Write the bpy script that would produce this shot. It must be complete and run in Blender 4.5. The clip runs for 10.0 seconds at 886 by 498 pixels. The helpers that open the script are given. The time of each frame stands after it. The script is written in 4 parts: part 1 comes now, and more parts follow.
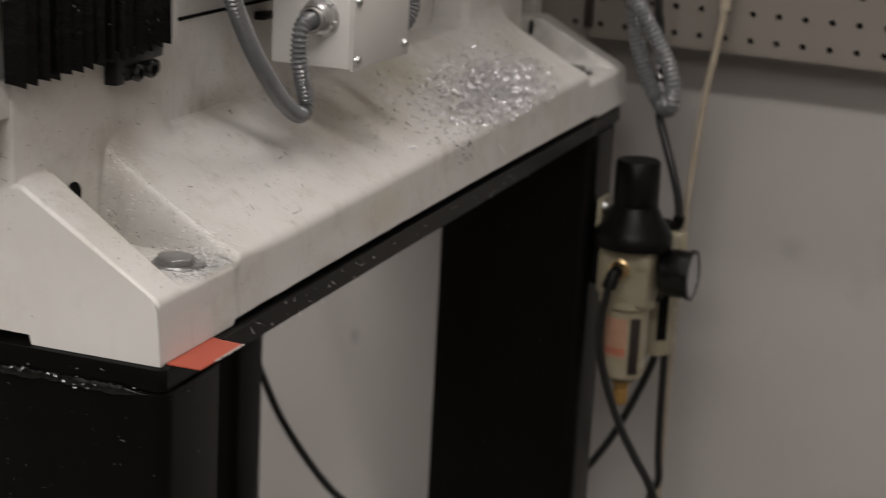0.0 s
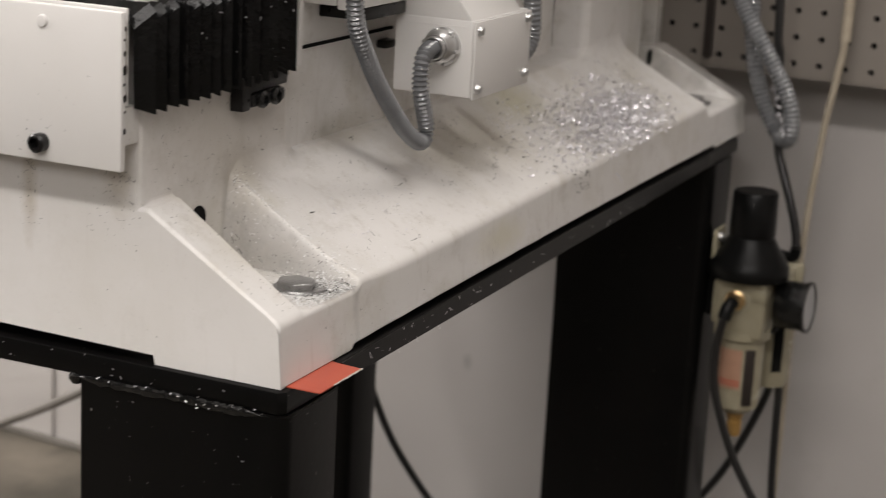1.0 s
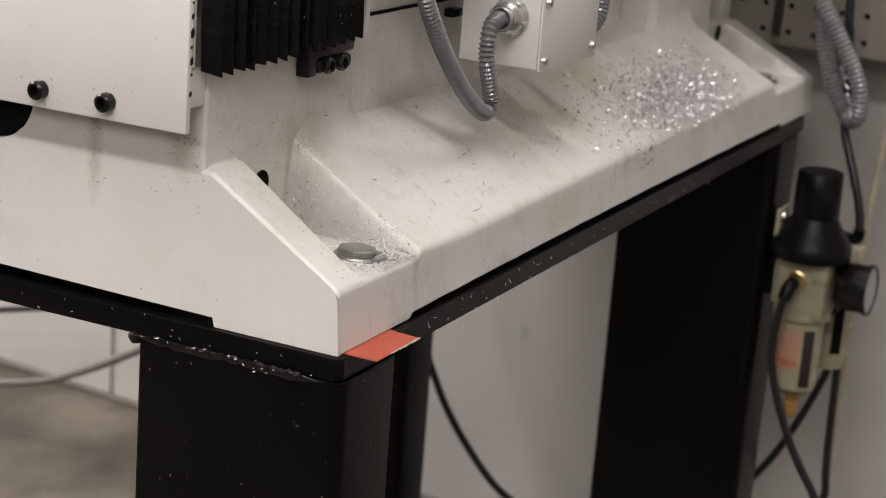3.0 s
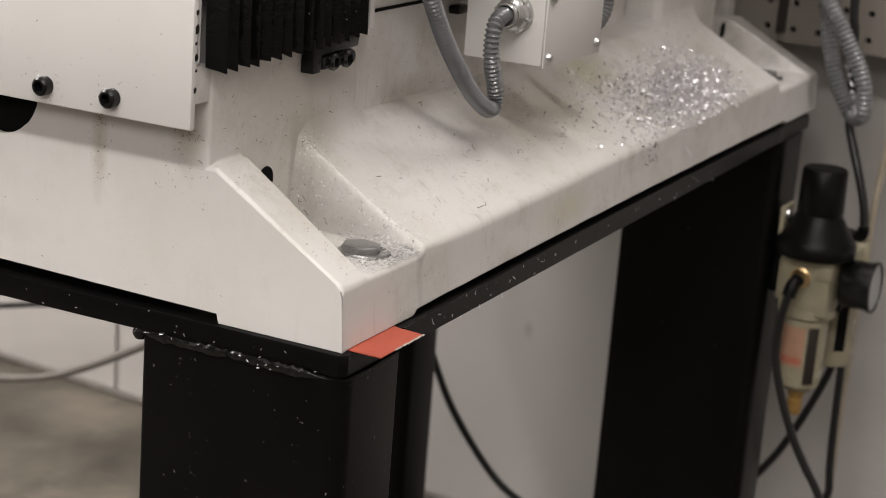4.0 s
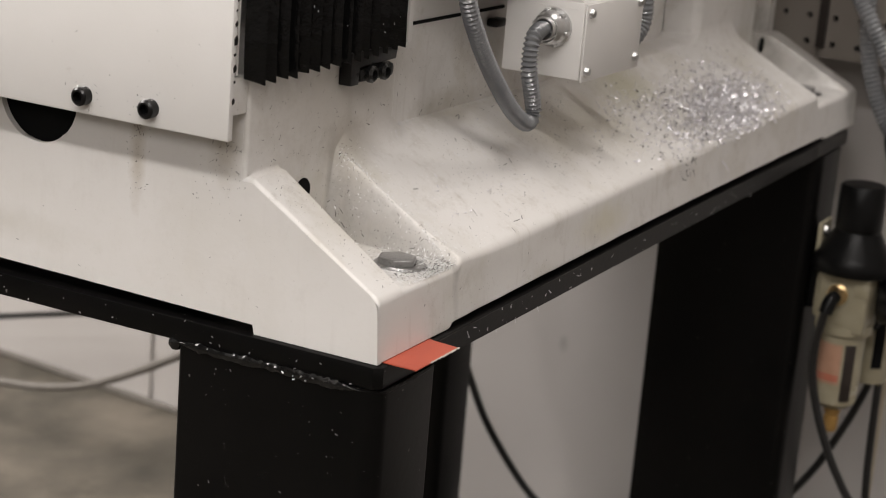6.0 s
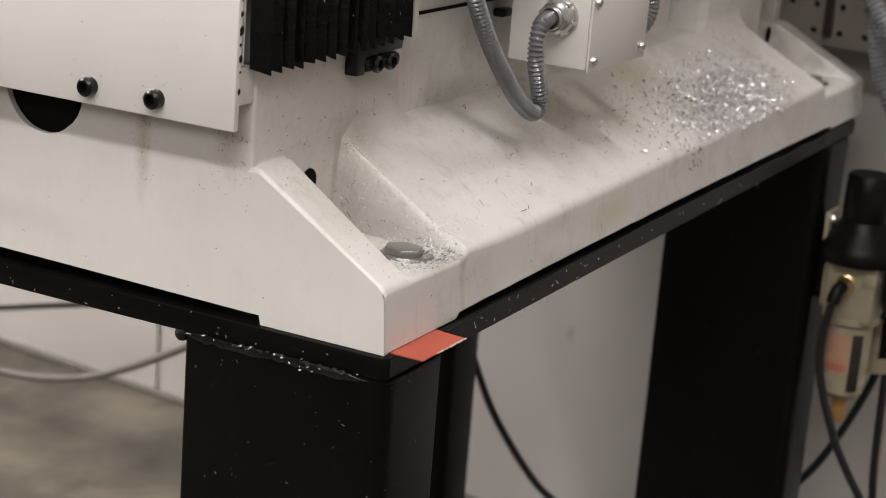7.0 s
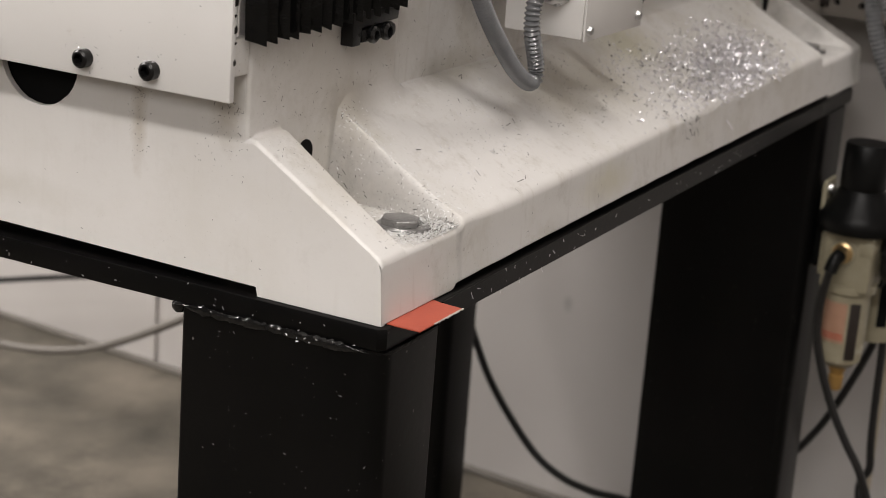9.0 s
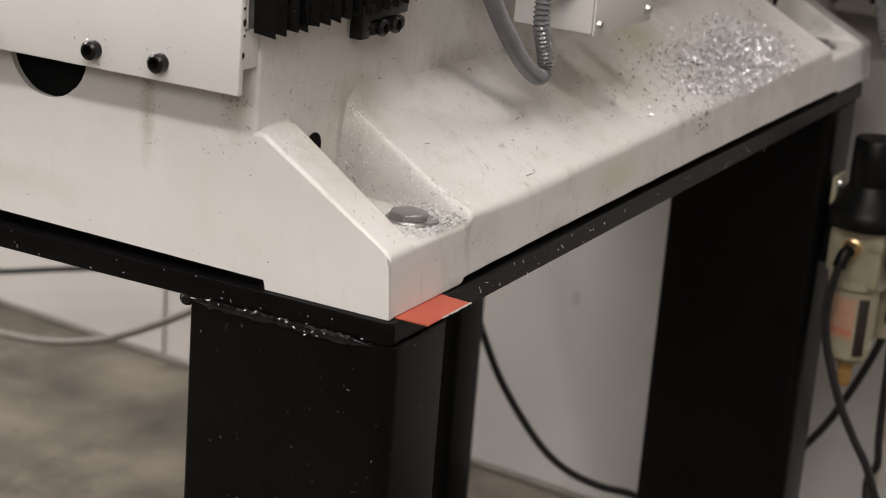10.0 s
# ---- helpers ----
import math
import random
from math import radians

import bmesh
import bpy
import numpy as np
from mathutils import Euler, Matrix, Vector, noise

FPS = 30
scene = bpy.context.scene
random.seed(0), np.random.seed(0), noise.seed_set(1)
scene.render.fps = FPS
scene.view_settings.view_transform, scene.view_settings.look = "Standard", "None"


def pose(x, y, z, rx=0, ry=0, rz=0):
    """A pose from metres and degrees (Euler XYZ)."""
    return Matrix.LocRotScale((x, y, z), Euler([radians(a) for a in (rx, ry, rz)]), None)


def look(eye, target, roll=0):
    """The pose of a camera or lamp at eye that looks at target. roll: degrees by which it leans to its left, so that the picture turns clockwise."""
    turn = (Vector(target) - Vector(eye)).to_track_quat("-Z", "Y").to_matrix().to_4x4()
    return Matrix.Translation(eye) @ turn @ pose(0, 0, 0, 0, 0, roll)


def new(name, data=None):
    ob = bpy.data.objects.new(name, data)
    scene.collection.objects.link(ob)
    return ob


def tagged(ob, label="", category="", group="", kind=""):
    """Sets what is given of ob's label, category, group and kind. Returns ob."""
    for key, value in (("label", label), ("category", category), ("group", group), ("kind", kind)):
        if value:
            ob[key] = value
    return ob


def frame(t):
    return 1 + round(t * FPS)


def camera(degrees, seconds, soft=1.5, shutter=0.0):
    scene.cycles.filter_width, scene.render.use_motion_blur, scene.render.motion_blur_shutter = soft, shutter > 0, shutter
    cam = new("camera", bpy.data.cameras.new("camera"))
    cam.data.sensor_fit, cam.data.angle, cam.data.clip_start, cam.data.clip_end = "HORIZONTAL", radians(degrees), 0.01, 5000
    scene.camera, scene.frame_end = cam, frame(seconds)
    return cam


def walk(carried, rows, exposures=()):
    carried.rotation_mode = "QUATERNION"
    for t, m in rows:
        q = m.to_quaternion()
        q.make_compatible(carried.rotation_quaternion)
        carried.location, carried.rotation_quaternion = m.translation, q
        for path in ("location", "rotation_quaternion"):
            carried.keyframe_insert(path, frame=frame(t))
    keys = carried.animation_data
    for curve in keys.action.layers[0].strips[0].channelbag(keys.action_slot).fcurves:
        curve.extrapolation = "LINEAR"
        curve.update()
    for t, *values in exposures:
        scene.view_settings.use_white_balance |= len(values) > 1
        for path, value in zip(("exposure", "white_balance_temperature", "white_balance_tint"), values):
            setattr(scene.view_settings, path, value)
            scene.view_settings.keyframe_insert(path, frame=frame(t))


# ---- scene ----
cam = camera(27.32, 10.0, soft=0.7, shutter=0.9)
cam.data.dof.use_dof = True
cam.data.dof.focus_distance = 1.03
cam.data.dof.aperture_fstop = 13.0
PATH = [
    (0, look((-0.7803, -0.4341, 0.8722), (0.3089, -0.0370, 0.5624), 2.999)),
    (0.5, look((-0.7829, -0.4294, 0.8732), (0.2968, -0.0021, 0.5707), 2.916)),
    (1, look((-0.7886, -0.4325, 0.8754), (0.2763, 0.0339, 0.5779), 3.039)),
    (1.5, look((-0.7884, -0.4320, 0.8759), (0.2691, 0.0416, 0.5640), 3.902)),
    (2, look((-0.7896, -0.4332, 0.8784), (0.2587, 0.0637, 0.5715), 3.944)),
    (2.5, look((-0.7878, -0.4319, 0.8768), (0.2571, 0.0667, 0.5611), 4.215)),
    (4, look((-0.7876, -0.4308, 0.8769), (0.2544, 0.0691, 0.5540), 4.475)),
    (4.5, look((-0.7873, -0.4314, 0.8776), (0.2531, 0.0712, 0.5536), 4.440)),
    (5, look((-0.7888, -0.4312, 0.8781), (0.2508, 0.0816, 0.5681), 4.869)),
    (5.5, look((-0.7872, -0.4296, 0.8773), (0.2491, 0.0864, 0.5610), 4.875)),
    (6, look((-0.7870, -0.4300, 0.8767), (0.2460, 0.0921, 0.5602), 4.684)),
    (6.2, look((-0.7850, -0.4276, 0.8757), (0.2468, 0.0935, 0.5534), 4.734)),
    (7.5, look((-0.7856, -0.4297, 0.8759), (0.2434, 0.0966, 0.5530), 4.440)),
    (8, look((-0.7847, -0.4292, 0.8753), (0.2450, 0.0885, 0.5409), 4.186)),
    (8.5, look((-0.7847, -0.4300, 0.8758), (0.2435, 0.0870, 0.5358), 4.108)),
    (9, look((-0.7842, -0.4294, 0.8759), (0.2421, 0.0905, 0.5345), 4.336)),
    (9.5, look((-0.7835, -0.4293, 0.8756), (0.2410, 0.0924, 0.5316), 4.406)),
    (10, look((-0.7828, -0.4287, 0.8758), (0.2399, 0.0951, 0.5298), 4.544)),
]
walk(cam, PATH, exposures=[(0.0, -0.42), (0.5, -0.17), (1.0, -0.04), (2.0, 0.0), (10.0, 0.0)])

# ---- light: unseen area lights, two ceiling rows read from shadows and two fills ----


def panel_light(name, eye, target, watts, sx, sy, color):
    data = bpy.data.lights.new(name, "AREA")
    data.shape, data.size, data.size_y, data.energy, data.color = "RECTANGLE", sx, sy, watts, color
    ob = new(name, data)
    ob.matrix_world = look(eye, target)
    return ob


WARM = (1.0, 0.945, 0.905)
panel_light("unseen_area_light", (-1.52, -0.55, 2.50), (0.05, -0.55, 0.5), 42, 2.4, 0.16, WARM)
panel_light("unseen_area_light", (0.33, -0.28, 2.62), (0.332, -0.28, 0.3), 14.5, 0.9, 0.08, WARM)
# added broad fill to brighten the faces turned to -x
panel_light("unseen_area_light", (-3.25, -0.2, 2.55), (0.0, -0.2, 0.5), 54, 2.4, 1.40, WARM)
# added fill to brighten the left stretch of the near wall
panel_light("unseen_area_light", (-0.25, 2.65, 2.30), (0.85, 1.05, 0.15), 116, 1.6, 0.9, WARM)

# ---- materials ----


def nodes_of(name):
    m = bpy.data.materials.new(name)
    m.use_nodes = True
    nt = m.node_tree
    return m, nt, nt.nodes["Principled BSDF"]


def noise_node(nt, scale, detail=4.0, rough=0.55):
    co = nt.nodes.new("ShaderNodeTexCoord")
    n = nt.nodes.new("ShaderNodeTexNoise")
    n.inputs["Scale"].default_value = scale
    n.inputs["Detail"].default_value = detail
    n.inputs["Roughness"].default_value = rough
    nt.links.new(co.outputs["Object"], n.inputs["Vector"])
    return n


def ramp_node(nt, source, stops):
    r = nt.nodes.new("ShaderNodeValToRGB")
    els = r.color_ramp.elements
    while len(els) < len(stops):
        els.new(0.5)
    for e, (p, c) in zip(els, stops):
        e.position, e.color = p, (*c, 1)
    nt.links.new(source, r.inputs["Fac"])
    return r


def mix_node(nt, fac, a, b, mode="MIX"):
    m = nt.nodes.new("ShaderNodeMix")
    m.data_type, m.blend_type = "RGBA", mode
    for sock, v in ((m.inputs["Factor"], fac), (m.inputs["A"], a), (m.inputs["B"], b)):
        if isinstance(v, (tuple, float)):
            sock.default_value = (*v, 1) if isinstance(v, tuple) else v
        else:
            nt.links.new(v, sock)
    return m.outputs["Result"]


def finish(nt, bsdf, height, strength, distance=0.001):
    b = nt.nodes.new("ShaderNodeBump")
    b.inputs["Strength"].default_value = strength
    b.inputs["Distance"].default_value = distance
    nt.links.new(height, b.inputs["Height"])
    nt.links.new(b.outputs["Normal"], bsdf.inputs["Normal"])


def surface(name, low, high, rough=(0.4, 0.6), scale=30.0, fine=300.0, bump=0.15, metal=0.0, spec=0.5, dirt=None, dirt_scale=9.0, dirt_from=0.6, dist=0.001, patches=()):
    """A two-scale painted or mineral surface: broad tone drift, fine grain, optional stains."""
    m, nt, b = nodes_of(name)
    broad, grain = noise_node(nt, scale), noise_node(nt, fine, 3.0)
    col = ramp_node(nt, broad.outputs["Fac"], [(0.3, low), (0.7, high)]).outputs["Color"]
    if dirt:
        st = noise_node(nt, dirt_scale, 8.0, 0.7)
        mask = ramp_node(nt, st.outputs["Fac"], [(dirt_from, (0, 0, 0)), (dirt_from + 0.16, (1, 1, 1))]).outputs["Color"]
        col = mix_node(nt, mask, col, dirt)
    if patches:
        co, edge = nt.nodes.new("ShaderNodeTexCoord"), noise_node(nt, 40.0, 8.0, 0.7)
        for at, size, tint in patches:
            col = tinted_patch(nt, col, co, edge, at, size, tint)
    nt.links.new(col, b.inputs["Base Color"])
    rr = nt.nodes.new("ShaderNodeMapRange")
    rr.inputs["To Min"].default_value, rr.inputs["To Max"].default_value = rough
    nt.links.new(broad.outputs["Fac"], rr.inputs["Value"])
    nt.links.new(rr.outputs["Result"], b.inputs["Roughness"])
    b.inputs["Metallic"].default_value = metal
    b.inputs["Specular IOR Level"].default_value = spec
    finish(nt, b, grain.outputs["Fac"], bump, dist)
    return m


def tinted_patch(nt, col, co, rough_edge, at, size, tint):
    """A tinted patch with a ragged outline round a place on the object."""
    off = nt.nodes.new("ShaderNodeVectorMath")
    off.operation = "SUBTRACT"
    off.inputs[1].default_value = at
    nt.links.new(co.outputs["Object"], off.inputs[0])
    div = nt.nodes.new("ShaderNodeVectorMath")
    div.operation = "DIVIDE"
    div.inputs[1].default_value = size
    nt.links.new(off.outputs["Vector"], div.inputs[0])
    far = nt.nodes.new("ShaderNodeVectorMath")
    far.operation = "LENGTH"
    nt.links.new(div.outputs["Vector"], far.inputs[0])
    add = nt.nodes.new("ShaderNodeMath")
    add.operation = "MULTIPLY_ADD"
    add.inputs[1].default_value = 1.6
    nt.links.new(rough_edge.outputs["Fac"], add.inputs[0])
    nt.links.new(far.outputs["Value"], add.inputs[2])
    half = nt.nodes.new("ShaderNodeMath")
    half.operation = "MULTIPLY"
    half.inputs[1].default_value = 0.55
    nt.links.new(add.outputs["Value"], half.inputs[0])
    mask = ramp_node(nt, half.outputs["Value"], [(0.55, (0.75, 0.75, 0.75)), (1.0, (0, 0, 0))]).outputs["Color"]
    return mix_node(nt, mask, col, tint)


def casting_paint(name, grime, patches=()):
    """Off-white machine enamel with oily smears, run streaks, grime specks and tinted patches."""
    m, nt, b = nodes_of(name)
    broad, grain = noise_node(nt, 7.0, 5.0), noise_node(nt, 240.0, 3.0)
    col = ramp_node(nt, broad.outputs["Fac"], [(0.3, (0.69, 0.672, 0.65)), (0.7, (0.755, 0.74, 0.725))]).outputs["Color"]
    oil = noise_node(nt, 11.0, 7.0, 0.62)
    mask = ramp_node(nt, oil.outputs["Fac"], [(0.50, (0, 0, 0)), (0.72, (0.85 * grime,) * 3)]).outputs["Color"]
    col = mix_node(nt, mask, col, (0.53, 0.495, 0.415))
    smear = noise_node(nt, 42.0, 9.0, 0.75)
    mask = ramp_node(nt, smear.outputs["Fac"], [(0.54, (0, 0, 0)), (0.78, (0.7 * grime,) * 3)]).outputs["Color"]
    col = mix_node(nt, mask, col, (0.40, 0.36, 0.30))
    co = nt.nodes.new("ShaderNodeTexCoord")
    mp = nt.nodes.new("ShaderNodeMapping")
    mp.inputs["Scale"].default_value = (150, 150, 16)
    nt.links.new(co.outputs["Object"], mp.inputs["Vector"])
    run = nt.nodes.new("ShaderNodeTexNoise")
    run.inputs["Scale"].default_value, run.inputs["Detail"].default_value = 1.0, 5.0
    nt.links.new(mp.outputs["Vector"], run.inputs["Vector"])
    mask = ramp_node(nt, run.outputs["Fac"], [(0.59, (0, 0, 0)), (0.82, (0.45 * grime,) * 3)]).outputs["Color"]
    col = mix_node(nt, mask, col, (0.42, 0.375, 0.32))
    scuff = noise_node(nt, 95.0, 6.0, 0.7)
    mask = ramp_node(nt, scuff.outputs["Fac"], [(0.60, (0, 0, 0)), (0.70, (0.55 * grime,) * 3)]).outputs["Color"]
    near = ramp_node(nt, broad.outputs["Fac"], [(0.45, (0.1, 0.1, 0.1)), (0.62, (1, 1, 1))]).outputs["Color"]
    col = mix_node(nt, mix_node(nt, 1.0, mask, near, "MULTIPLY"), col, (0.27, 0.245, 0.21))
    for at, size, tint in patches:
        col = tinted_patch(nt, col, co, smear, at, size, tint)
    speck = noise_node(nt, 620.0, 2.0, 0.5)
    smask = ramp_node(nt, speck.outputs["Fac"], [(0.700, (0, 0, 0)), (0.725, (0.8 * grime,) * 3)]).outputs["Color"]
    where = ramp_node(nt, oil.outputs["Fac"], [(0.42, (0, 0, 0)), (0.60, (1, 1, 1))]).outputs["Color"]
    col = mix_node(nt, mix_node(nt, 1.0, smask, where, "MULTIPLY"), col, (0.15, 0.13, 0.11))
    nt.links.new(col, b.inputs["Base Color"])
    rr = nt.nodes.new("ShaderNodeMapRange")
    rr.inputs["To Min"].default_value, rr.inputs["To Max"].default_value = 0.26, 0.5
    nt.links.new(smear.outputs["Fac"], rr.inputs["Value"])
    nt.links.new(rr.outputs["Result"], b.inputs["Roughness"])
    finish(nt, b, grain.outputs["Fac"], 0.14, 0.0008)
    return m


def black_paint():
    """Glossy black stand paint, scuffed, with fine dust."""
    m, nt, b = nodes_of("stand_black_paint")
    broad, grain = noise_node(nt, 14.0, 6.0), noise_node(nt, 180.0, 3.0)
    col = ramp_node(nt, broad.outputs["Fac"], [(0.35, (0.002, 0.002, 0.002)), (0.75, (0.0045, 0.004, 0.004))]).outputs["Color"]
    speck = noise_node(nt, 330.0, 2.0, 0.5)
    smask = ramp_node(nt, speck.outputs["Fac"], [(0.748, (0, 0, 0)), (0.762, (0.8, 0.8, 0.8))]).outputs["Color"]
    col = mix_node(nt, smask, col, (0.20, 0.19, 0.18))
    nt.links.new(col, b.inputs["Base Color"])
    b.inputs["Roughness"].default_value = 0.32
    b.inputs["Specular IOR Level"].default_value = 0.17
    finish(nt, b, grain.outputs["Fac"], 0.12, 0.0006)
    return m


STAINS_AND_SHADE = (((0.030, -0.130, 0.082), (0.06, 0.03, 0.05), (0.47, 0.45, 0.33)),
          ((-0.155, -0.199, 0.020), (0.05, 0.02, 0.016), (0.63, 0.60, 0.48)),
          # pocket wall: grime, with its shade put into the paint as well
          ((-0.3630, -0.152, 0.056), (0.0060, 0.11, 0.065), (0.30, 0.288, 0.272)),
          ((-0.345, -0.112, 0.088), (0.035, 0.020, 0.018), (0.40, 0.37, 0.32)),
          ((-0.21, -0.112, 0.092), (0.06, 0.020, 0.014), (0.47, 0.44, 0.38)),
          # column front: grime plus the shade from above, both painted in
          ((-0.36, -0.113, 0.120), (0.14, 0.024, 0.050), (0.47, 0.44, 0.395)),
          ((-0.06, -0.150, 0.070), (0.07, 0.060, 0.03), (0.56, 0.53, 0.46)),
          # far rib and far recess wall: shade of that end painted into the enamel
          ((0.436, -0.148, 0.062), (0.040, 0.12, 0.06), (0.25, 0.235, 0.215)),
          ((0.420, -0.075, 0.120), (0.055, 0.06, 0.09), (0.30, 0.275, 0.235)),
          # darker floor of the far pocket
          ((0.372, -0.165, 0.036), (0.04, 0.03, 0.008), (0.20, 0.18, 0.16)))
RUNS = (((-0.45, -0.042, 0.084), (0.02, 0.0065, 0.034), (0.50, 0.455, 0.39)),
        ((-0.45, -0.098, 0.098), (0.02, 0.013, 0.024), (0.50, 0.46, 0.40)),
        ((-0.45, 0.075, 0.030), (0.02, 0.10, 0.012), (0.62, 0.60, 0.56)))
ENAMEL = casting_paint("casting_enamel", 0.85, STAINS_AND_SHADE)
CLEAN_ENAMEL = casting_paint("casting_enamel_clean", 0.22, RUNS)
BLACK = black_paint()
SHEET = surface("sheet_white_paint", (0.70, 0.685, 0.665), (0.74, 0.725, 0.71), (0.35, 0.45), 12, 500, 0.05, dirt=(0.42, 0.37, 0.31), dirt_scale=30, dirt_from=0.66)
WELD = surface("weld_black", (0.003, 0.003, 0.003), (0.008, 0.008, 0.008), (0.09, 0.22), 90, 300, 0.3, spec=0.5)
TAPE = surface("red_tape", (0.40, 0.075, 0.044), (0.48, 0.098, 0.056), (0.45, 0.6), 40, 400, 0.1, dirt=(0.30, 0.10, 0.07), dirt_scale=70, dirt_from=0.62)
TORN = surface("torn_paper", (0.36, 0.34, 0.32), (0.5, 0.48, 0.45), (0.7, 0.9), 80, 400, 0.2)
RUBBER = surface("bellows_black_fabric", (0.003, 0.003, 0.003), (0.006, 0.006, 0.006), (0.14, 0.24), 40, 110, 0.35, spec=0.35, dist=0.002)
BLACK_PLASTIC = surface("black_plastic", (0.003, 0.003, 0.003), (0.007, 0.007, 0.007), (0.25, 0.4), 40, 700, 0.12, spec=0.14)
BLACK_STEEL = surface("blackened_steel", (0.004, 0.004, 0.004), (0.010, 0.009, 0.009), (0.22, 0.36), 60, 500, 0.12, metal=0.0, spec=0.3)
GLOSS_BLACK = surface("glossy_black_plastic", (0.003, 0.003, 0.003), (0.007, 0.007, 0.007), (0.16, 0.26), 40, 700, 0.1, spec=0.6)
STEEL = surface("worn_steel", (0.21, 0.207, 0.203), (0.36, 0.355, 0.35), (0.24, 0.4), 70, 500, 0.25, metal=0.6, dirt=(0.06, 0.055, 0.05), dirt_scale=170, dirt_from=0.55)
GRIME_SHADE = surface("grime_and_shade", (0.012, 0.011, 0.010), (0.05, 0.046, 0.04), (0.35, 0.5), 150, 600, 0.4)
CHROME = surface("zinc_plated", (0.52, 0.52, 0.52), (0.64, 0.64, 0.64), (0.26, 0.38), 80, 500, 0.1, metal=1.0)
ALU = surface("aluminium_swarf", (0.66, 0.65, 0.68), (0.84, 0.83, 0.86), (0.24, 0.46), 200, 900, 0.1, metal=0.72)
# aluminium too, with its dark reflections put into the base colour
SLIVER = surface("dark_swarf", (0.010, 0.009, 0.008), (0.03, 0.027, 0.024), (0.3, 0.5), 200, 900, 0.1, metal=0.7)
FINE_SWARF = surface("fine_swarf", (0.74, 0.74, 0.74), (0.88, 0.88, 0.88), (0.22, 0.4), 200, 900, 0.1, metal=0.15)
CONDUIT = surface("grey_conduit_jacket", (0.15, 0.155, 0.163), (0.19, 0.196, 0.205), (0.10, 0.18), 60, 500, 0.06, spec=0.9)
HOSE = surface("black_hose", (0.008, 0.008, 0.008), (0.016, 0.015, 0.015), (0.25, 0.38), 60, 500, 0.1)
GREY_CORD = surface("grey_cord", (0.115, 0.104, 0.09), (0.155, 0.142, 0.126), (0.5, 0.7), 60, 500, 0.1)
STRING = surface("tan_cord", (0.34, 0.295, 0.225), (0.42, 0.365, 0.285), (0.35, 0.5), 80, 800, 0.2)
IVORY = surface("ivory_painted_metal", (0.255, 0.228, 0.155), (0.31, 0.28, 0.20), (0.35, 0.5), 60, 500, 0.08, dirt=(0.30, 0.25, 0.17), dirt_scale=60, dirt_from=0.64)
BRASS = surface("brass", (0.62, 0.44, 0.22), (0.72, 0.54, 0.30), (0.22, 0.35), 80, 500, 0.1, metal=1.0)
AMBER = surface("amber_plastic", (0.30, 0.17, 0.045), (0.36, 0.21, 0.065), (0.25, 0.4), 60, 500, 0.05)
BOWL = surface("clouded_bowl", (0.30, 0.268, 0.185), (0.36, 0.325, 0.235), (0.2, 0.32), 60, 500, 0.05)
LABEL = surface("orange_label", (0.36, 0.20, 0.13), (0.42, 0.24, 0.16), (0.4, 0.6), 60, 500, 0.05)
DIAL = surface("gauge_dial", (0.36, 0.36, 0.37), (0.42, 0.42, 0.43), (0.15, 0.25), 60, 500, 0.02)
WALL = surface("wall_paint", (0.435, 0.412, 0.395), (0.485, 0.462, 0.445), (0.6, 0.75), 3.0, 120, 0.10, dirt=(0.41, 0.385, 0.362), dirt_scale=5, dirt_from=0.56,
               patches=(((-0.004, -0.070, 0.238), (0.03, 0.008, 0.012), (0.31, 0.29, 0.275)), ((-0.004, -0.56, 0.42), (0.03, 0.02, 0.016), (0.395, 0.373, 0.355)), ((-0.004, 0.70, 0.105), (0.03, 0.02, 0.02), (0.36, 0.34, 0.325))))
# board is off-white; its shade is put into this darker base colour
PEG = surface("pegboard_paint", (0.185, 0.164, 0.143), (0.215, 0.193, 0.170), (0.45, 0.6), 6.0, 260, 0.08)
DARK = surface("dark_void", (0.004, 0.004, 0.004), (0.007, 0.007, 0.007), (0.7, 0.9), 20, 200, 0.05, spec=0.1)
CONCRETE = surface("concrete_floor", (0.040, 0.036, 0.027), (0.150, 0.130, 0.103), (0.5, 0.75), 7.0, 90, 0.25, dirt=(0.050, 0.044, 0.033), dirt_scale=5, dirt_from=0.50, dist=0.002)
BROWN = surface("dark_brown_metal", (0.016, 0.011, 0.009), (0.026, 0.019, 0.015), (0.4, 0.55), 40, 400, 0.1)
CEIL = surface("ceiling_paint", (0.7, 0.69, 0.67), (0.75, 0.74, 0.72), (0.7, 0.85), 3.0, 90, 0.1)

# ---- mesh helpers ----


def mesh_of(bm, name, smooth=False):
    bmesh.ops.recalc_face_normals(bm, faces=bm.faces[:])
    me = bpy.data.meshes.new(name)
    bm.to_mesh(me)
    bm.free()
    if smooth:
        for p in me.polygons:
            p.use_smooth = True
        me.set_sharp_from_angle(angle=radians(40))
    return me


def part(name, bm, material, parent=None, label="", smooth=True):
    ob = new(name, mesh_of(bm, name, smooth))
    for m in material if isinstance(material, tuple) else (material,):
        ob.data.materials.append(m)
    if parent:
        ob.parent = parent
    return tagged(ob, label)


def thing(name, x, y, z, label, category, group="", kind=""):
    ob = new(name)
    ob.empty_display_size = 0.02
    ob.location = (x, y, z)
    HOME[ob.name] = Vector((x, y, z))
    return tagged(ob, label, category, group, kind)


HOME = {}


def put(name, bm, material, parent, label="", smooth=True):
    top = parent
    off = Vector((0, 0, 0))
    while top:
        off += HOME.get(top.name, Vector((0, 0, 0)))
        top = top.parent
    bmesh.ops.translate(bm, verts=bm.verts[:], vec=-off)
    return part(name, bm, material, parent, label, smooth)


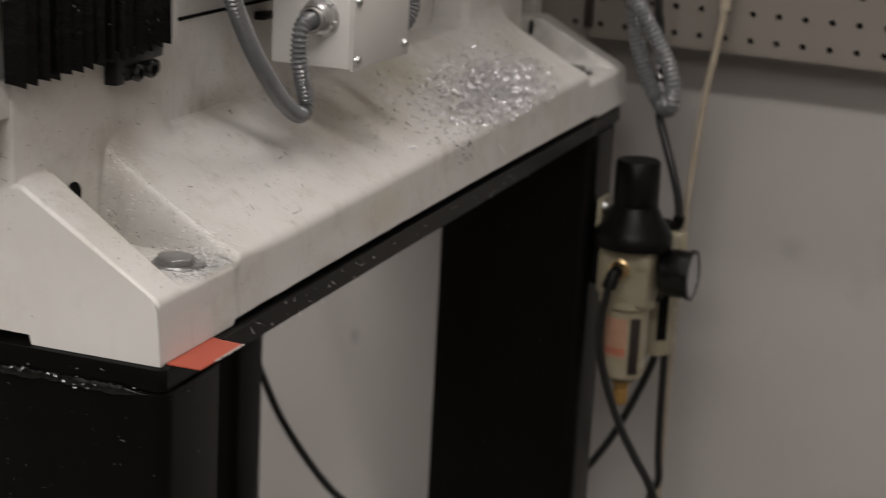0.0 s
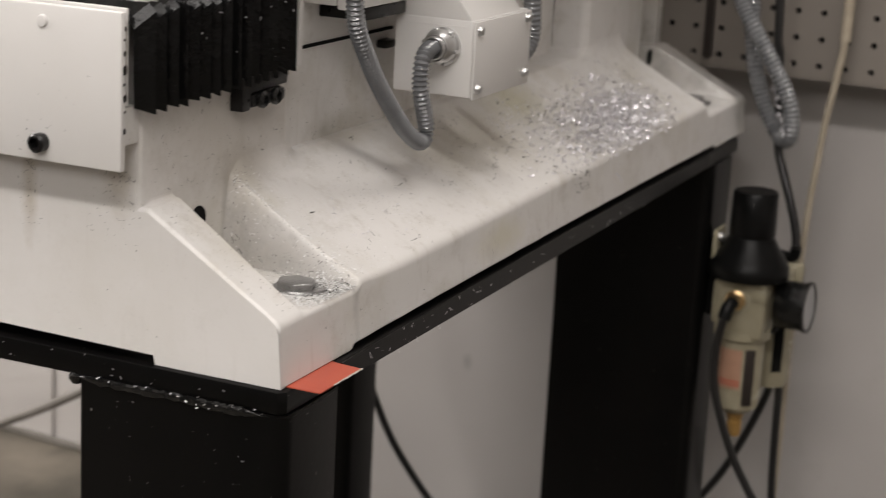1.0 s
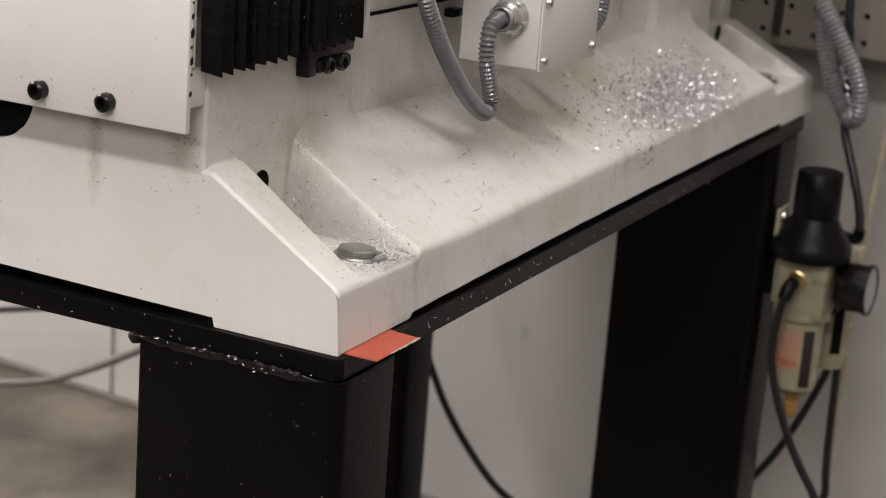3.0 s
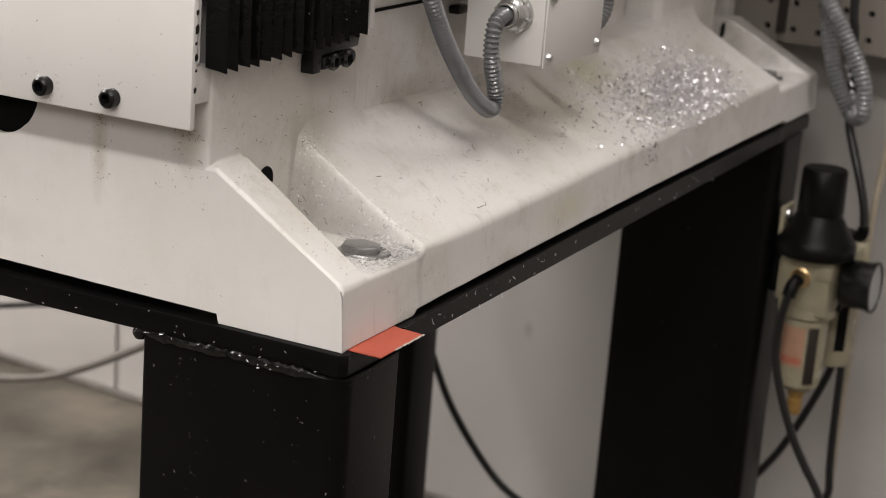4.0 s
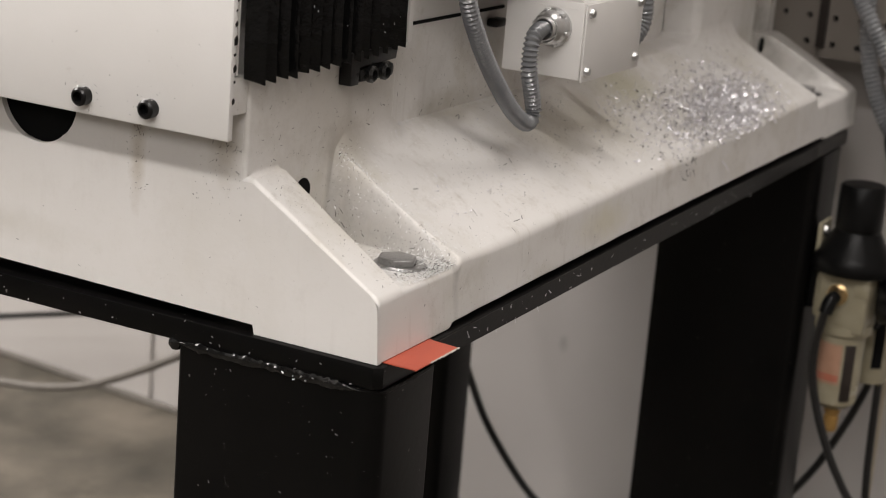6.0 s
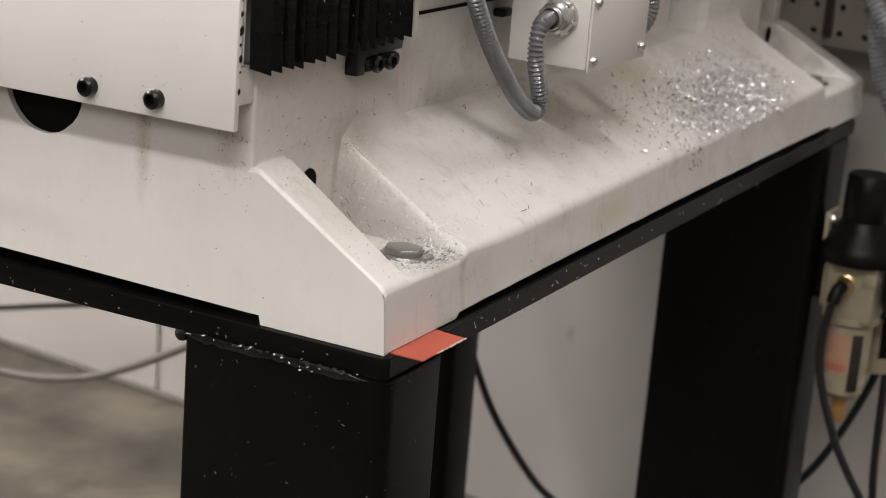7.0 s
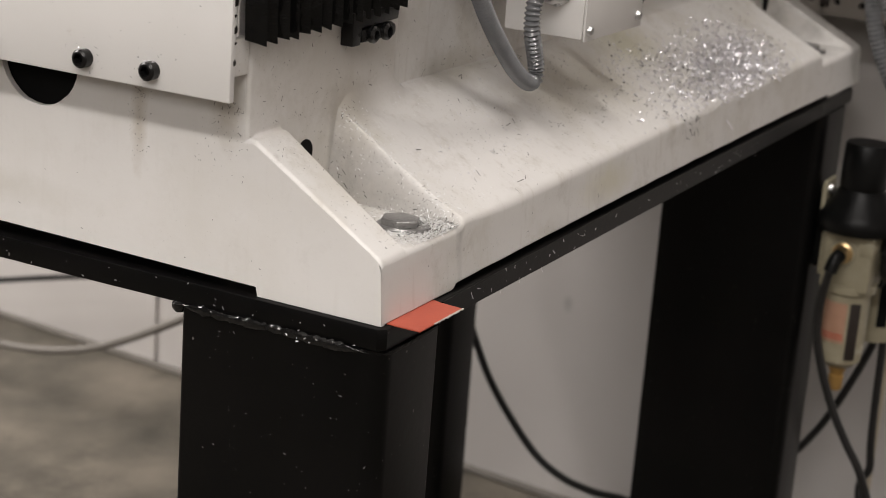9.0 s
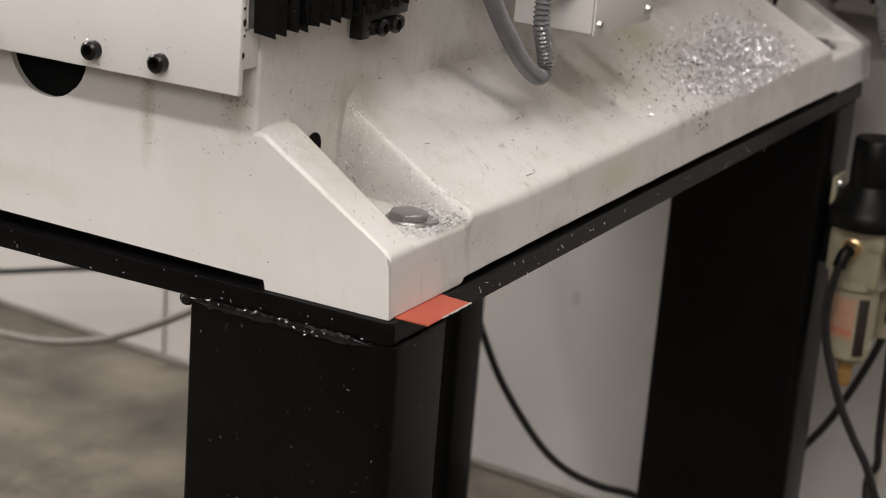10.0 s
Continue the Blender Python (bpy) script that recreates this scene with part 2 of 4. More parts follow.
def block(lo, hi, bevel=0.0, seg=2, bm=None):
    bm = bm or bmesh.new()
    made = bmesh.ops.create_cube(bm, size=1.0)["verts"]
    lo, hi = Vector(lo), Vector(hi)
    for v in made:
        v.co = Vector([lo[i] + (v.co[i] + 0.5) * (hi[i] - lo[i]) for i in range(3)])
    if bevel:
        es = list({e for v in made for e in v.link_edges})
        bmesh.ops.bevel(bm, geom=es, offset=bevel, segments=seg, profile=0.5, affect="EDGES")
    return bm


def prism(outline, axis, a, b, bevel=0.0, seg=2, bm=None):
    """A polygon of (u, v) pairs pushed along an axis from a to b."""
    bm = bm or bmesh.new()

    def spot(u, v, w):
        return {"x": (w, u, v), "y": (u, w, v), "z": (u, v, w)}[axis]

    one = [bm.verts.new(spot(u, v, a)) for u, v in outline]
    two = [bm.verts.new(spot(u, v, b)) for u, v in outline]
    bm.faces.new(one)
    bm.faces.new(two[::-1])
    n = len(one)
    for i in range(n):
        bm.faces.new((one[i], two[i], two[(i + 1) % n], one[(i + 1) % n]))
    if bevel:
        bmesh.ops.bevel(bm, geom=list({e for v in one + two for e in v.link_edges}), offset=bevel, segments=seg, profile=0.5, affect="EDGES")
    return bm


def lathe(profile, seg=32, bm=None, m=None):
    """(radius, height) pairs spun round z, then placed by m."""
    bm = bm or bmesh.new()
    rings = []
    made = []
    for r, h in profile:
        if r < 1e-6:
            ring = [bm.verts.new((0, 0, h))]
        else:
            ring = [bm.verts.new((r * math.cos(2 * math.pi * k / seg), r * math.sin(2 * math.pi * k / seg), h)) for k in range(seg)]
        rings.append(ring)
        made += ring
    for p, q in zip(rings, rings[1:]):
        for k in range(seg):
            j = (k + 1) % seg
            if len(p) == 1 and len(q) == 1:
                continue
            if len(p) == 1:
                bm.faces.new((p[0], q[k], q[j]))
            elif len(q) == 1:
                bm.faces.new((p[k], q[0], p[j]))
            else:
                bm.faces.new((p[k], q[k], q[j], p[j]))
    if m is not None:
        bmesh.ops.transform(bm, matrix=m, verts=made)
    return bm


def toward(at, way, spin=0.0):
    """The pose whose z axis points along way."""
    q = Vector(way).to_track_quat("Z", "Y")
    return Matrix.Translation(at) @ q.to_matrix().to_4x4() @ Matrix.Rotation(spin, 4, "Z")


def curve_points(ctrl, step):
    """A smooth line through the control points, evenly stepped."""
    p = [Vector(c) for c in ctrl]
    p = [2 * p[0] - p[1]] + p + [2 * p[-1] - p[-2]]
    fine = []
    for i in range(1, len(p) - 2):
        for k in range(24):
            t = k / 24
            a, b, c, d = p[i - 1], p[i], p[i + 1], p[i + 2]
            fine.append(0.5 * (2 * b + (c - a) * t + (2 * a - 5 * b + 4 * c - d) * t * t + (3 * b - a - 3 * c + d) * t ** 3))
    fine.append(p[-2])
    out, left = [fine[0]], step
    for a, b in zip(fine, fine[1:]):
        gap = (b - a).length
        while gap >= left and gap > 1e-9:
            a = a + (b - a) * (left / gap)
            out.append(a.copy())
            gap, left = (b - a).length, step
        left -= gap
    return out


def tube(ctrl, radius, step=0.004, seg=12, ribs=0.0, pitch=0.004, bm=None):
    """A round hose along a smooth line; ribs: height of a spiral-wound ridge."""
    bm = bm or bmesh.new()
    if ribs:
        step = pitch / 6
    line = curve_points(ctrl, step)
    side = Vector((0.3, -0.5, 0.81)).normalized()
    rings = []
    for i, p in enumerate(line):
        way = (line[min(i + 1, len(line) - 1)] - line[max(i - 1, 0)]).normalized()
        side = (side - way * side.dot(way)).normalized()
        up = way.cross(side)
        ring = []
        for k in range(seg):
            a = 2 * math.pi * k / seg
            r = radius
            if ribs:
                r += ribs * (0.5 + 0.5 * math.cos(2 * math.pi * i * step / pitch)) - ribs
            ring.append(bm.verts.new(p + (side * math.cos(a) + up * math.sin(a)) * r))
        rings.append(ring)
    for p, q in zip(rings, rings[1:]):
        for k in range(seg):
            j = (k + 1) % seg
            bm.faces.new((p[k], p[j], q[j], q[k]))
    bm.faces.new(rings[0][::-1])
    bm.faces.new(rings[-1])
    return bm


def smooth_step(a, b, t):
    t = min(max((t - a) / (b - a), 0.0), 1.0)
    return t * t * (3 - 2 * t)


# ---- plan ----
B = 0.566      # height of the stand's top over the floor
W = 0.90       # length of the machine base
YP = 0.0876    # front of the two columns of the base
YR = 0.0945    # back of the shallow recess between them
FRONT = -0.0195  # outer edge of the shim strip

# ---- the room ----


SLANT = math.atan(0.097)
WALL_POSE = Matrix.Translation((1.046, 0.40, 0)) @ Matrix.Rotation(-SLANT, 4, "Z")  # the near wall: local x into it, y along it


def room():
    tagged(part("floor", block((-4.2, -3.2, -0.12), (1.7, 3.8, 0.0)), CONCRETE, smooth=False), "worn brownish grey concrete workshop floor", "floor", kind="structure")
    tagged(part("ceiling", block((-4.2, -3.2, 2.7), (1.7, 3.8, 2.82)), CEIL, smooth=False), "plain white workshop ceiling", "ceiling", kind="structure")
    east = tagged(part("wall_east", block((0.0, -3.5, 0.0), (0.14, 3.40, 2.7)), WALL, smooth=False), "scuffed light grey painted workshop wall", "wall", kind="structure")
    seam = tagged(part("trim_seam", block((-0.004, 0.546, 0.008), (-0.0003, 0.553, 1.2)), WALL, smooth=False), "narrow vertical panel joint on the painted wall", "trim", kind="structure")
    foot = tagged(part("baseboard", block((-0.011, -0.25, 0.0), (-0.0003, 1.3, 0.007), 0.002), GREY_CORD, smooth=False), "low dark strip along the foot of the wall", "baseboard", kind="structure")
    for ob in (east, seam, foot):
        ob.matrix_world = WALL_POSE
    tagged(part("wall_west", block((-4.2, -3.2, 0), (-4.06, 3.8, 2.7)), WALL, smooth=False), "plain off-white workshop wall", "wall", kind="structure")
    tagged(part("wall_south", block((-4.06, -3.2, 0), (0.70, -3.06, 2.7)), WALL, smooth=False), "plain off-white workshop wall", "wall", kind="structure")
    tagged(part("wall_north", block((-4.06, 3.66, 0), (1.36, 3.8, 2.7)), WALL, smooth=False), "plain off-white workshop wall", "wall", kind="structure")


room()


def pegboard():
    """Two perforated panels standing off the wall on battens."""
    zlo, pitch, r, x = B + 0.0525, 0.0254, 0.0032, -0.065

    def panel(s0, cols, rows):
        s1 = s0 + cols * pitch
        board = thing("pegboard", *(WALL_POSE @ Vector((x, (s0 + s1) / 2, zlo))), "off-white perforated pegboard panel fixed on the wall", "pegboard", "pegboard panels")

        def add(name, bm, material, label=""):
            bmesh.ops.transform(bm, matrix=WALL_POSE, verts=bm.verts[:])
            put(name, bm, material, board, label, False)

        bm = bmesh.new()
        seg = 12
        for c in range(cols):
            for q in range(rows):
                y0, z0 = s0 + c * pitch, zlo + q * pitch
                cy, cz = y0 + pitch / 2, z0 + pitch / 2
                hole = [(cy + r * math.cos(2 * math.pi * (k + 0.5) / seg), cz + r * math.sin(2 * math.pi * (k + 0.5) / seg)) for k in range(seg)]
                fr = [bm.verts.new((x, u, v)) for u, v in hole]
                bk = [bm.verts.new((x + 0.005, u, v)) for u, v in hole]
                for k in range(seg):
                    j = (k + 1) % seg
                    bm.faces.new((fr[k], fr[j], bk[j], bk[k]))
                cor = [(y0 + pitch, z0 + pitch), (y0, z0 + pitch), (y0, z0), (y0 + pitch, z0)]
                cv = [bm.verts.new((x, u, v)) for u, v in cor]
                for n in range(4):
                    a = [fr[(3 * n + k) % seg] for k in range(4)]
                    bm.faces.new((cv[n], *a[::-1]))
                    bm.faces.new((cv[n], a[3], cv[(n + 1) % 4]))
        bmesh.ops.remove_doubles(bm, verts=bm.verts[:], dist=0.0002)
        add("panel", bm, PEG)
        rim = block((x, s0, zlo - 0.001), (x + 0.006, s1, zlo + 0.0006))
        block((x, s0 - 0.001, zlo), (x + 0.006, s0 + 0.0006, zlo + rows * pitch), bm=rim)
        block((x, s1 - 0.0006, zlo), (x + 0.006, s1 + 0.001, zlo + rows * pitch), bm=rim)
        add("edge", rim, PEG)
        # near-black block fills the stand-off and stands in for its shade
        add("gap_shade", block((x + 0.0065, s0, zlo + 0.004), (-0.0006, s1, zlo + rows * pitch)), DARK, "black block for the shade behind the perforated panel")

    panel(-0.3515 - 60 * pitch, 60, 22)
    panel(-0.3505 + 0.0003, 16, 22)
    strip = thing("slotted_upright", *(WALL_POSE @ Vector((x - 0.004, -0.353, B + 0.062))), "dark brown metal upright screwed on the pegboard", "shelf upright")
    bm = block((x - 0.006, -0.3575, B + 0.062), (x - 0.0015, -0.3490, B + 0.60), 0.0008)
    bmesh.ops.transform(bm, matrix=WALL_POSE, verts=bm.verts[:])
    put("rail", bm, BROWN, strip, smooth=False)


pegboard()

# ---- the stand ----


def round_leg(x0, x1, y0, y1, r=0.011):
    out = []
    b = 0.003
    for cx, cy, a0, r in ((x1 - b, y1 - b, 0, b), (x0 + b, y1 - b, 90, b), (x0 + r, y0 + r, 180, r), (x1 - b, y0 + b, 270, b)):
        for k in range(6):
            a = radians(a0 + 18 * k)
            out.append((cx + r * math.cos(a), cy + r * math.sin(a)))
    return out


def stand():
    st = thing("machine_stand", 0.4, 0.25, 0.0, "gloss black welded steel machine stand with dusty paint", "stand")
    top, low = B - 0.0004, B - 0.0132
    fx0, fx1, fy0, fy1 = -0.0035, 0.893, -0.0035, 0.515
    outer = [(fx0 + 0.004, fy0), (0.868, fy0), (fx1, 0.006), (fx1, fy1), (fx0 + 0.2, fy1), (fx0, fy1), (fx0, 0.2), (fx0, fy0 + 0.004)]
    inner = [(0.05, 0.05), (0.82, 0.05), (0.83, 0.06), (0.83, fy1 - 0.05), (0.25, fy1 - 0.05), (0.05, fy1 - 0.05), (0.05, 0.2), (0.046, 0.054)]
    bm = bmesh.new()
    rings = [[bm.verts.new((u, v, z)) for u, v in pts] for pts, z in ((outer, top), (inner, top), (inner, low), (outer, low))]
    for p, q in zip(rings, rings[1:] + rings[:1]):
        for k in range(8):
            bm.faces.new((p[k], p[(k + 1) % 8], q[(k + 1) % 8], q[k]))
    rim = [e for e in bm.edges if e.verts[0] in rings[0] and e.verts[1] in rings[0] or e.verts[0] in rings[3] and e.verts[1] in rings[3]]
    bmesh.ops.bevel(bm, geom=rim, offset=0.0016, segments=2, profile=0.5, affect="EDGES")
    put("top_frame", bm, BLACK, st)
    bow = [(0.060, low + 0.002), (0.77, low + 0.002)] + [(0.77 - 0.71 * k / 16, B - 0.0006 + 0.0028 * math.sin(math.pi * k / 16)) for k in range(17)]
    put("front_strip", prism(bow, "y", fy0 - 0.0014, fy0 - 0.0002), BLACK, st)
    legs = (("front_leg", -0.0038, 0.0592, -0.0038, 0.1235), ("front_leg", 0.7905, 0.853, -0.0038, 0.142),
            ("rear_leg", -0.0038, 0.0592, 0.39, 0.514), ("rear_leg", 0.7905, 0.853, 0.3545, 0.50))
    for name, x0, x1, y0, y1 in legs:
        leg = put(name, prism(round_leg(x0, x1, y0, y1), "z", 0.004, low - 0.0002), BLACK, st)
        put("foot_plate", block((x0 - 0.02, y0 - 0.02, 0.0), (x1 + 0.02, y1 + 0.02, 0.006), 0.001), BLACK, leg)
    # lumpy weld seams where the legs meet the frame
    rnd = random.Random(5)

    def bead(pts, r):
        line = curve_points(pts, 0.0007)
        bm = bmesh.new()
        rings = []
        for i, p in enumerate(line):
            way = (line[min(i + 1, len(line) - 1)] - line[max(i - 1, 0)]).normalized()
            side = way.cross(Vector((0, 0, 1))).normalized()
            taper = smooth_step(-2, 30, i) * smooth_step(-2, 30, len(line) - 1 - i)
            up = side.cross(way)
            ring = []
            for k in range(9):
                a = 2 * math.pi * k / 9
                rr = r * (0.95 + 0.34 * noise.noise(Vector((p.x, p.y, 0)) * 70) + 0.30 * noise.noise(Vector((p.x, p.y, 0)) * 300 + Vector((0, 0, k * 0.9))) + 0.08 * noise.noise(Vector((p.x, p.y, 0)) * 760 + Vector((0, 0, k * 1.7))))
                ring.append(bm.verts.new(p + (side * math.cos(a) * 0.62 + up * math.sin(a) * 1.1) * rr * taper))
            rings.append(ring)
        for p, q in zip(rings, rings[1:]):
            for k in range(9):
                bm.faces.new((p[k], p[(k + 1) % 9], q[(k + 1) % 9], q[k]))
        bm.faces.new(rings[0][::-1])
        bm.faces.new(rings[-1])
        return bm

    z = low - 0.0012
    put("weld_bead", bead([(-0.0042, 0.004, z), (-0.0046, 0.03, z), (-0.0042, 0.06, z + 0.0003), (-0.0046, 0.09, z), (-0.0040, 0.1275, z + 0.0005)], 0.0025), WELD, st, "lumpy glossy weld seam")
    put("weld_bead", lathe([(0, -0.0042), (0.0026, -0.0036), (0.0043, -0.001), (0.0043, 0.0012), (0.002, 0.003), (0, 0.0032)], 18, m=Matrix.Translation((-0.0018, 0.1262, z - 0.0006))), WELD, st, "round blob at the end of the weld")
    put("weld_bead", bead([(-0.003, 0.003, z), (0.0, -0.0032, z), (0.02, -0.0042, z), (0.04, -0.0040, z), (0.06, -0.004, z)], 0.0012), BLACK, st, "lumpy glossy weld seam")
    put("weld_bead", bead([(0.7895, 0.003, z), (0.7892, 0.06, z), (0.7895, 0.13, z)], 0.0022), WELD, st, "lumpy glossy weld seam")
    return st


stand()


def tape():
    t = thing("tape_strip", 0.03, -0.010, B, "orange-red shim strip with a torn edge under the machine foot", "shim strip")
    z = B + 0.0001
    bm = prism([(0.0062, FRONT), (0.0540, FRONT + 0.0004), (0.0556, -0.0046), (0.060, 0.012), (0.0062, 0.012)], "z", z - 0.0003, z + 0.0003)
    put("strip", bm, TAPE, t, smooth=False)
    rnd = random.Random(3)
    pts = [(0.0215 + 0.0327 * i / 24, FRONT - 0.0002 - rnd.uniform(0.0, 0.0011)) for i in range(25)]
    pts += [(0.0542 - 0.0327 * i / 24, FRONT + 0.0001 + rnd.uniform(0.0, 0.0003)) for i in range(25)]
    put("torn_edge", prism(pts, "z", z + 0.0001, z + 0.0006), TORN, t, "ragged white torn paper edge", False)


tape()

# ---- the machine base casting ----
AX0, AX1 = 0.092, 0.772     # apron between the two corner pockets
RX0, RX1 = 0.0290, 0.871    # inner faces of the end ribs


def gap_height(x):
    """Underside of the front lip: two pads on the stand, arched between them."""
    inner = min(smooth_step(0.0795, 0.0835, x), 1 - smooth_step(0.797, 0.803, x))
    arch = 0.0030 + 0.0018 * math.sin(math.pi * min(max((x - 0.08) / 0.72, 0), 1)) ** 0.8
    return inner * (arch + 0.0004 * noise.noise((x * 38, 2.0, 0.0)))


def apron_top(x, y):
    lift = 0.0075 * min(max((x - 0.1) / 0.7, 0), 1)
    z = 0.0365 + lift * (1 - y / 0.12) + 0.0505 * min(y / YP, 1.0) ** 1.08
    if y > YP:
        z += 0.0015 * min((y - YP) / (YR - YP), 1.0)
    return z


def rib_top(y):
    return 0.0345 + 0.0505 * min(y / 0.083, 1.0)


def cove(d, r):
    """Rise of a round inner corner of radius r at the distance d from a wall."""
    return r - math.sqrt(max(r * r - (r - d) ** 2, 0)) if d < r else 0.0


def ramp(t):
    """A straight rise from 0 to 1 with a slightly rounded upper corner."""
    t = max(t, 0.0)
    h = max(0.28 - abs(t - 1), 0) / 0.28
    return min(t, 1.0) - h * h * 0.07


def base_top(x, y):
    """Height of the casting's upper skin over the stand top."""
    d = max(YP - y, 0.0)
    pocket = 0.0345 + 0.0015 * smooth_step(0.0, 0.02, y) + cove(d, 0.010)
    swell = cove(d, 0.008) * 0.5
    left = ramp((x - AX0 + 0.0056 + swell) / (0.0052 + 0.6 * swell))
    right = 1 - smooth_step(AX1 - 0.0015, AX1 + 0.0055, x)
    flare = 0.0065 * min(y / 0.083, 1.0) - 0.0035
    rib = 1 - smooth_step(RX0 + flare - 0.001, RX0 + flare + 0.0035, x)
    far_rib = smooth_step(RX1 - flare - 0.0035, RX1 - flare + 0.001, x)
    mid = min(left, right)
    z = pocket + max(0.0, apron_top(x, y) - pocket) * mid
    z = max(z, pocket + max(0.0, rib_top(y) + cove(d, 0.003) * smooth_step(0.003, 0.010, x) - pocket) * rib, pocket + max(0.0, 0.0345 + 0.0425 * min(y / 0.083, 1.0) - pocket) * far_rib)
    if AX0 - 0.008 < x < 0.172 or 0.67 < x < AX1:
        fade = min(smooth_step(AX0 - 0.003, AX0 + 0.012, x), 1 - smooth_step(0.150, 0.172, x) if x < 0.3 else smooth_step(0.67, 0.70, x))
        z += fade * cove(d, 0.011)
    # the apron's lip stands up a little where it meets the pocket
    z += 0.0016 * math.exp(-((x - AX0 - 0.004) / 0.012) ** 2) * smooth_step(AX0 - 0.004, AX0 + 0.001, x) * math.exp(-(y / 0.018) ** 2)
    r = 0.0030 + 0.0016 * smooth_step(0.10, 0.16, x)
    z -= cove(y, r)
    r = 0.0024
    for e in (x, W - x):
        z -= cove(e, r)
    return z + 0.0004 * noise.noise((x * 30, y * 30, 1.7))


def casting():
    base = thing("milling_machine_bed", 0.45, 0.2, B, "off-white enamelled cast iron machine bed, grimy and strewn with swarf", "machine bed")
    xs = set(np.linspace(0, W, 221).round(5))
    for c in (0.0035, RX0 - 0.004, RX0 + 0.006, AX0 - 0.002, AX1 + 0.002, RX1, W - 0.0035, 0.0815, 0.80):
        xs |= set(np.linspace(c - 0.006, c + 0.006, 17).round(5))
    xs |= set(np.linspace(AX0 - 0.0025, AX0 + 0.0016, 19).round(5))
    xs = sorted(v for v in xs if 0 <= v <= W)
    ys = [0, 0.0003, 0.001, 0.002, 0.0035, 0.0055] + list(np.linspace(0.0085, 0.070, 22)) + [YP - 0.0162 * (1 - k / 12) ** 1.6 for k in range(12)] + [YP - 0.0004, YP - 0.00012, YP, 0.0905, YR, 0.105, 0.1225]
    bm = bmesh.new()
    cols = []
    for x in xs:
        g = gap_height(x)
        t0 = base_top(x, 0.0)
        col = [bm.verts.new((x, 0.03, B + g)), bm.verts.new((x, 0.0009, B + g)), bm.verts.new((x, 0.0, B + g + 0.001))]
        col += [bm.verts.new((x, 0.0006 * k + 0.0006 * noise.noise((x * 25, k * 3.0, 0)), B + g + 0.001 + (t0 - g - 0.001) * k / 4)) for k in (1, 2, 3)]
        col += [bm.verts.new((x, y + 0.0018 * max(1 - y / 0.07, 0.0), B + base_top(x, y))) for y in ys]
        cols.append(col)
    for p, q in zip(cols, cols[1:]):
        for k in range(len(p) - 1):
            bm.faces.new((p[k], q[k], q[k + 1], p[k + 1]))
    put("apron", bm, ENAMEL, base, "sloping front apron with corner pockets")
    # end face with the round service opening, and the plain far end
    cyc, czc, rr = 0.2275, 0.1080, 0.0275
    notch = [(cyc - rr * math.cos(radians(a)) * (1 + 0.022 * noise.noise((a * 0.11, 3.0, 0))), czc - rr * math.sin(radians(a)) * (1 + 0.022 * noise.noise((a * 0.11, 3.0, 0)))) for a in range(0, 181, 3)]
    outline = [(0.0004, 0.0), (0.0772, 0.0), (0.0785, 0.0052), (0.12, 0.0057), (0.2, 0.0070), (0.3, 0.0084), (0.44, 0.0100), (0.4405, 0.0), (0.5, 0.0), (0.5, 0.135)]
    outline += [(cyc + rr, 0.135)] + notch[::-1] + [(cyc - rr, 0.135), (YP + 0.0026, 0.135)]
    outline += [(YP + 0.0026, 0.0826), (0.083, 0.0826), (0.05, 0.0625), (0.02, 0.0443), (0.008, 0.0369), (0.0042, 0.0335), (0.0026, 0.0290), (0.0012, 0.012)]
    side = prism([(u, v + B) for u, v in outline], "x", 0.0, 0.004)
    put("side_wall", side, CLEAN_ENAMEL, base, "smooth flat side wall with a round dark opening", False)
    far = [(0.0022, 0.0), (0.5, 0.0), (0.5, 0.3), (YP + 0.003, 0.3), (YP + 0.003, 0.0735), (0.083, 0.0735), (0.008, 0.0350), (0.0022, 0.0295)]
    put("side_wall", prism([(u, v + B) for u, v in far], "x", W - 0.016, W - 0.0002), ENAMEL, base, smooth=False)
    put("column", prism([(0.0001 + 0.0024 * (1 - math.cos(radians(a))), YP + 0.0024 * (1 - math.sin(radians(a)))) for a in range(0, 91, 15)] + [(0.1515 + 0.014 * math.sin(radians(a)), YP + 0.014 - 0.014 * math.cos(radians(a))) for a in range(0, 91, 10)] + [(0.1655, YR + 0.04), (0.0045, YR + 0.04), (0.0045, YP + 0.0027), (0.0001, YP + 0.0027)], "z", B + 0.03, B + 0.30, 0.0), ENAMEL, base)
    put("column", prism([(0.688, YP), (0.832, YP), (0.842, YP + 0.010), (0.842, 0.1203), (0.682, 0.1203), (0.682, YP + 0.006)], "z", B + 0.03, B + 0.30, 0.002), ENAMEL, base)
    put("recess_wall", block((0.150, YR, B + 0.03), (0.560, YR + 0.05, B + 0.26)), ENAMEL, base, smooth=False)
    put("recess_wall", block((0.560, 0.1205, B + 0.03), (0.885, 0.1405, B + 0.26)), ENAMEL, base, smooth=False)
    put("rear_wall", block((0.016, 0.48, B + 0.0), (0.885, 0.50, B + 0.30)), ENAMEL, base, smooth=False)
    # flat black discs give the shade of drilled holes
    for x, nm in ((0.0575, "bolt_hole"), (0.8605, "bolt_hole")):
        put(nm, lathe([(0.0, 0.0), (0.0075, 0.0), (0.0075, 0.0006), (0.0, 0.0006)], 24, m=toward((x, YP - 0.0001, B + 0.0675), (0, -1, 0))), DARK, base, "black disc for the shade in a drilled hole")
    put("slot", block((0.168, YR - 0.0012, B + 0.1480), (0.31, YR + 0.003, B + 0.1500)), DARK, base, "dark seam across the recess", False)
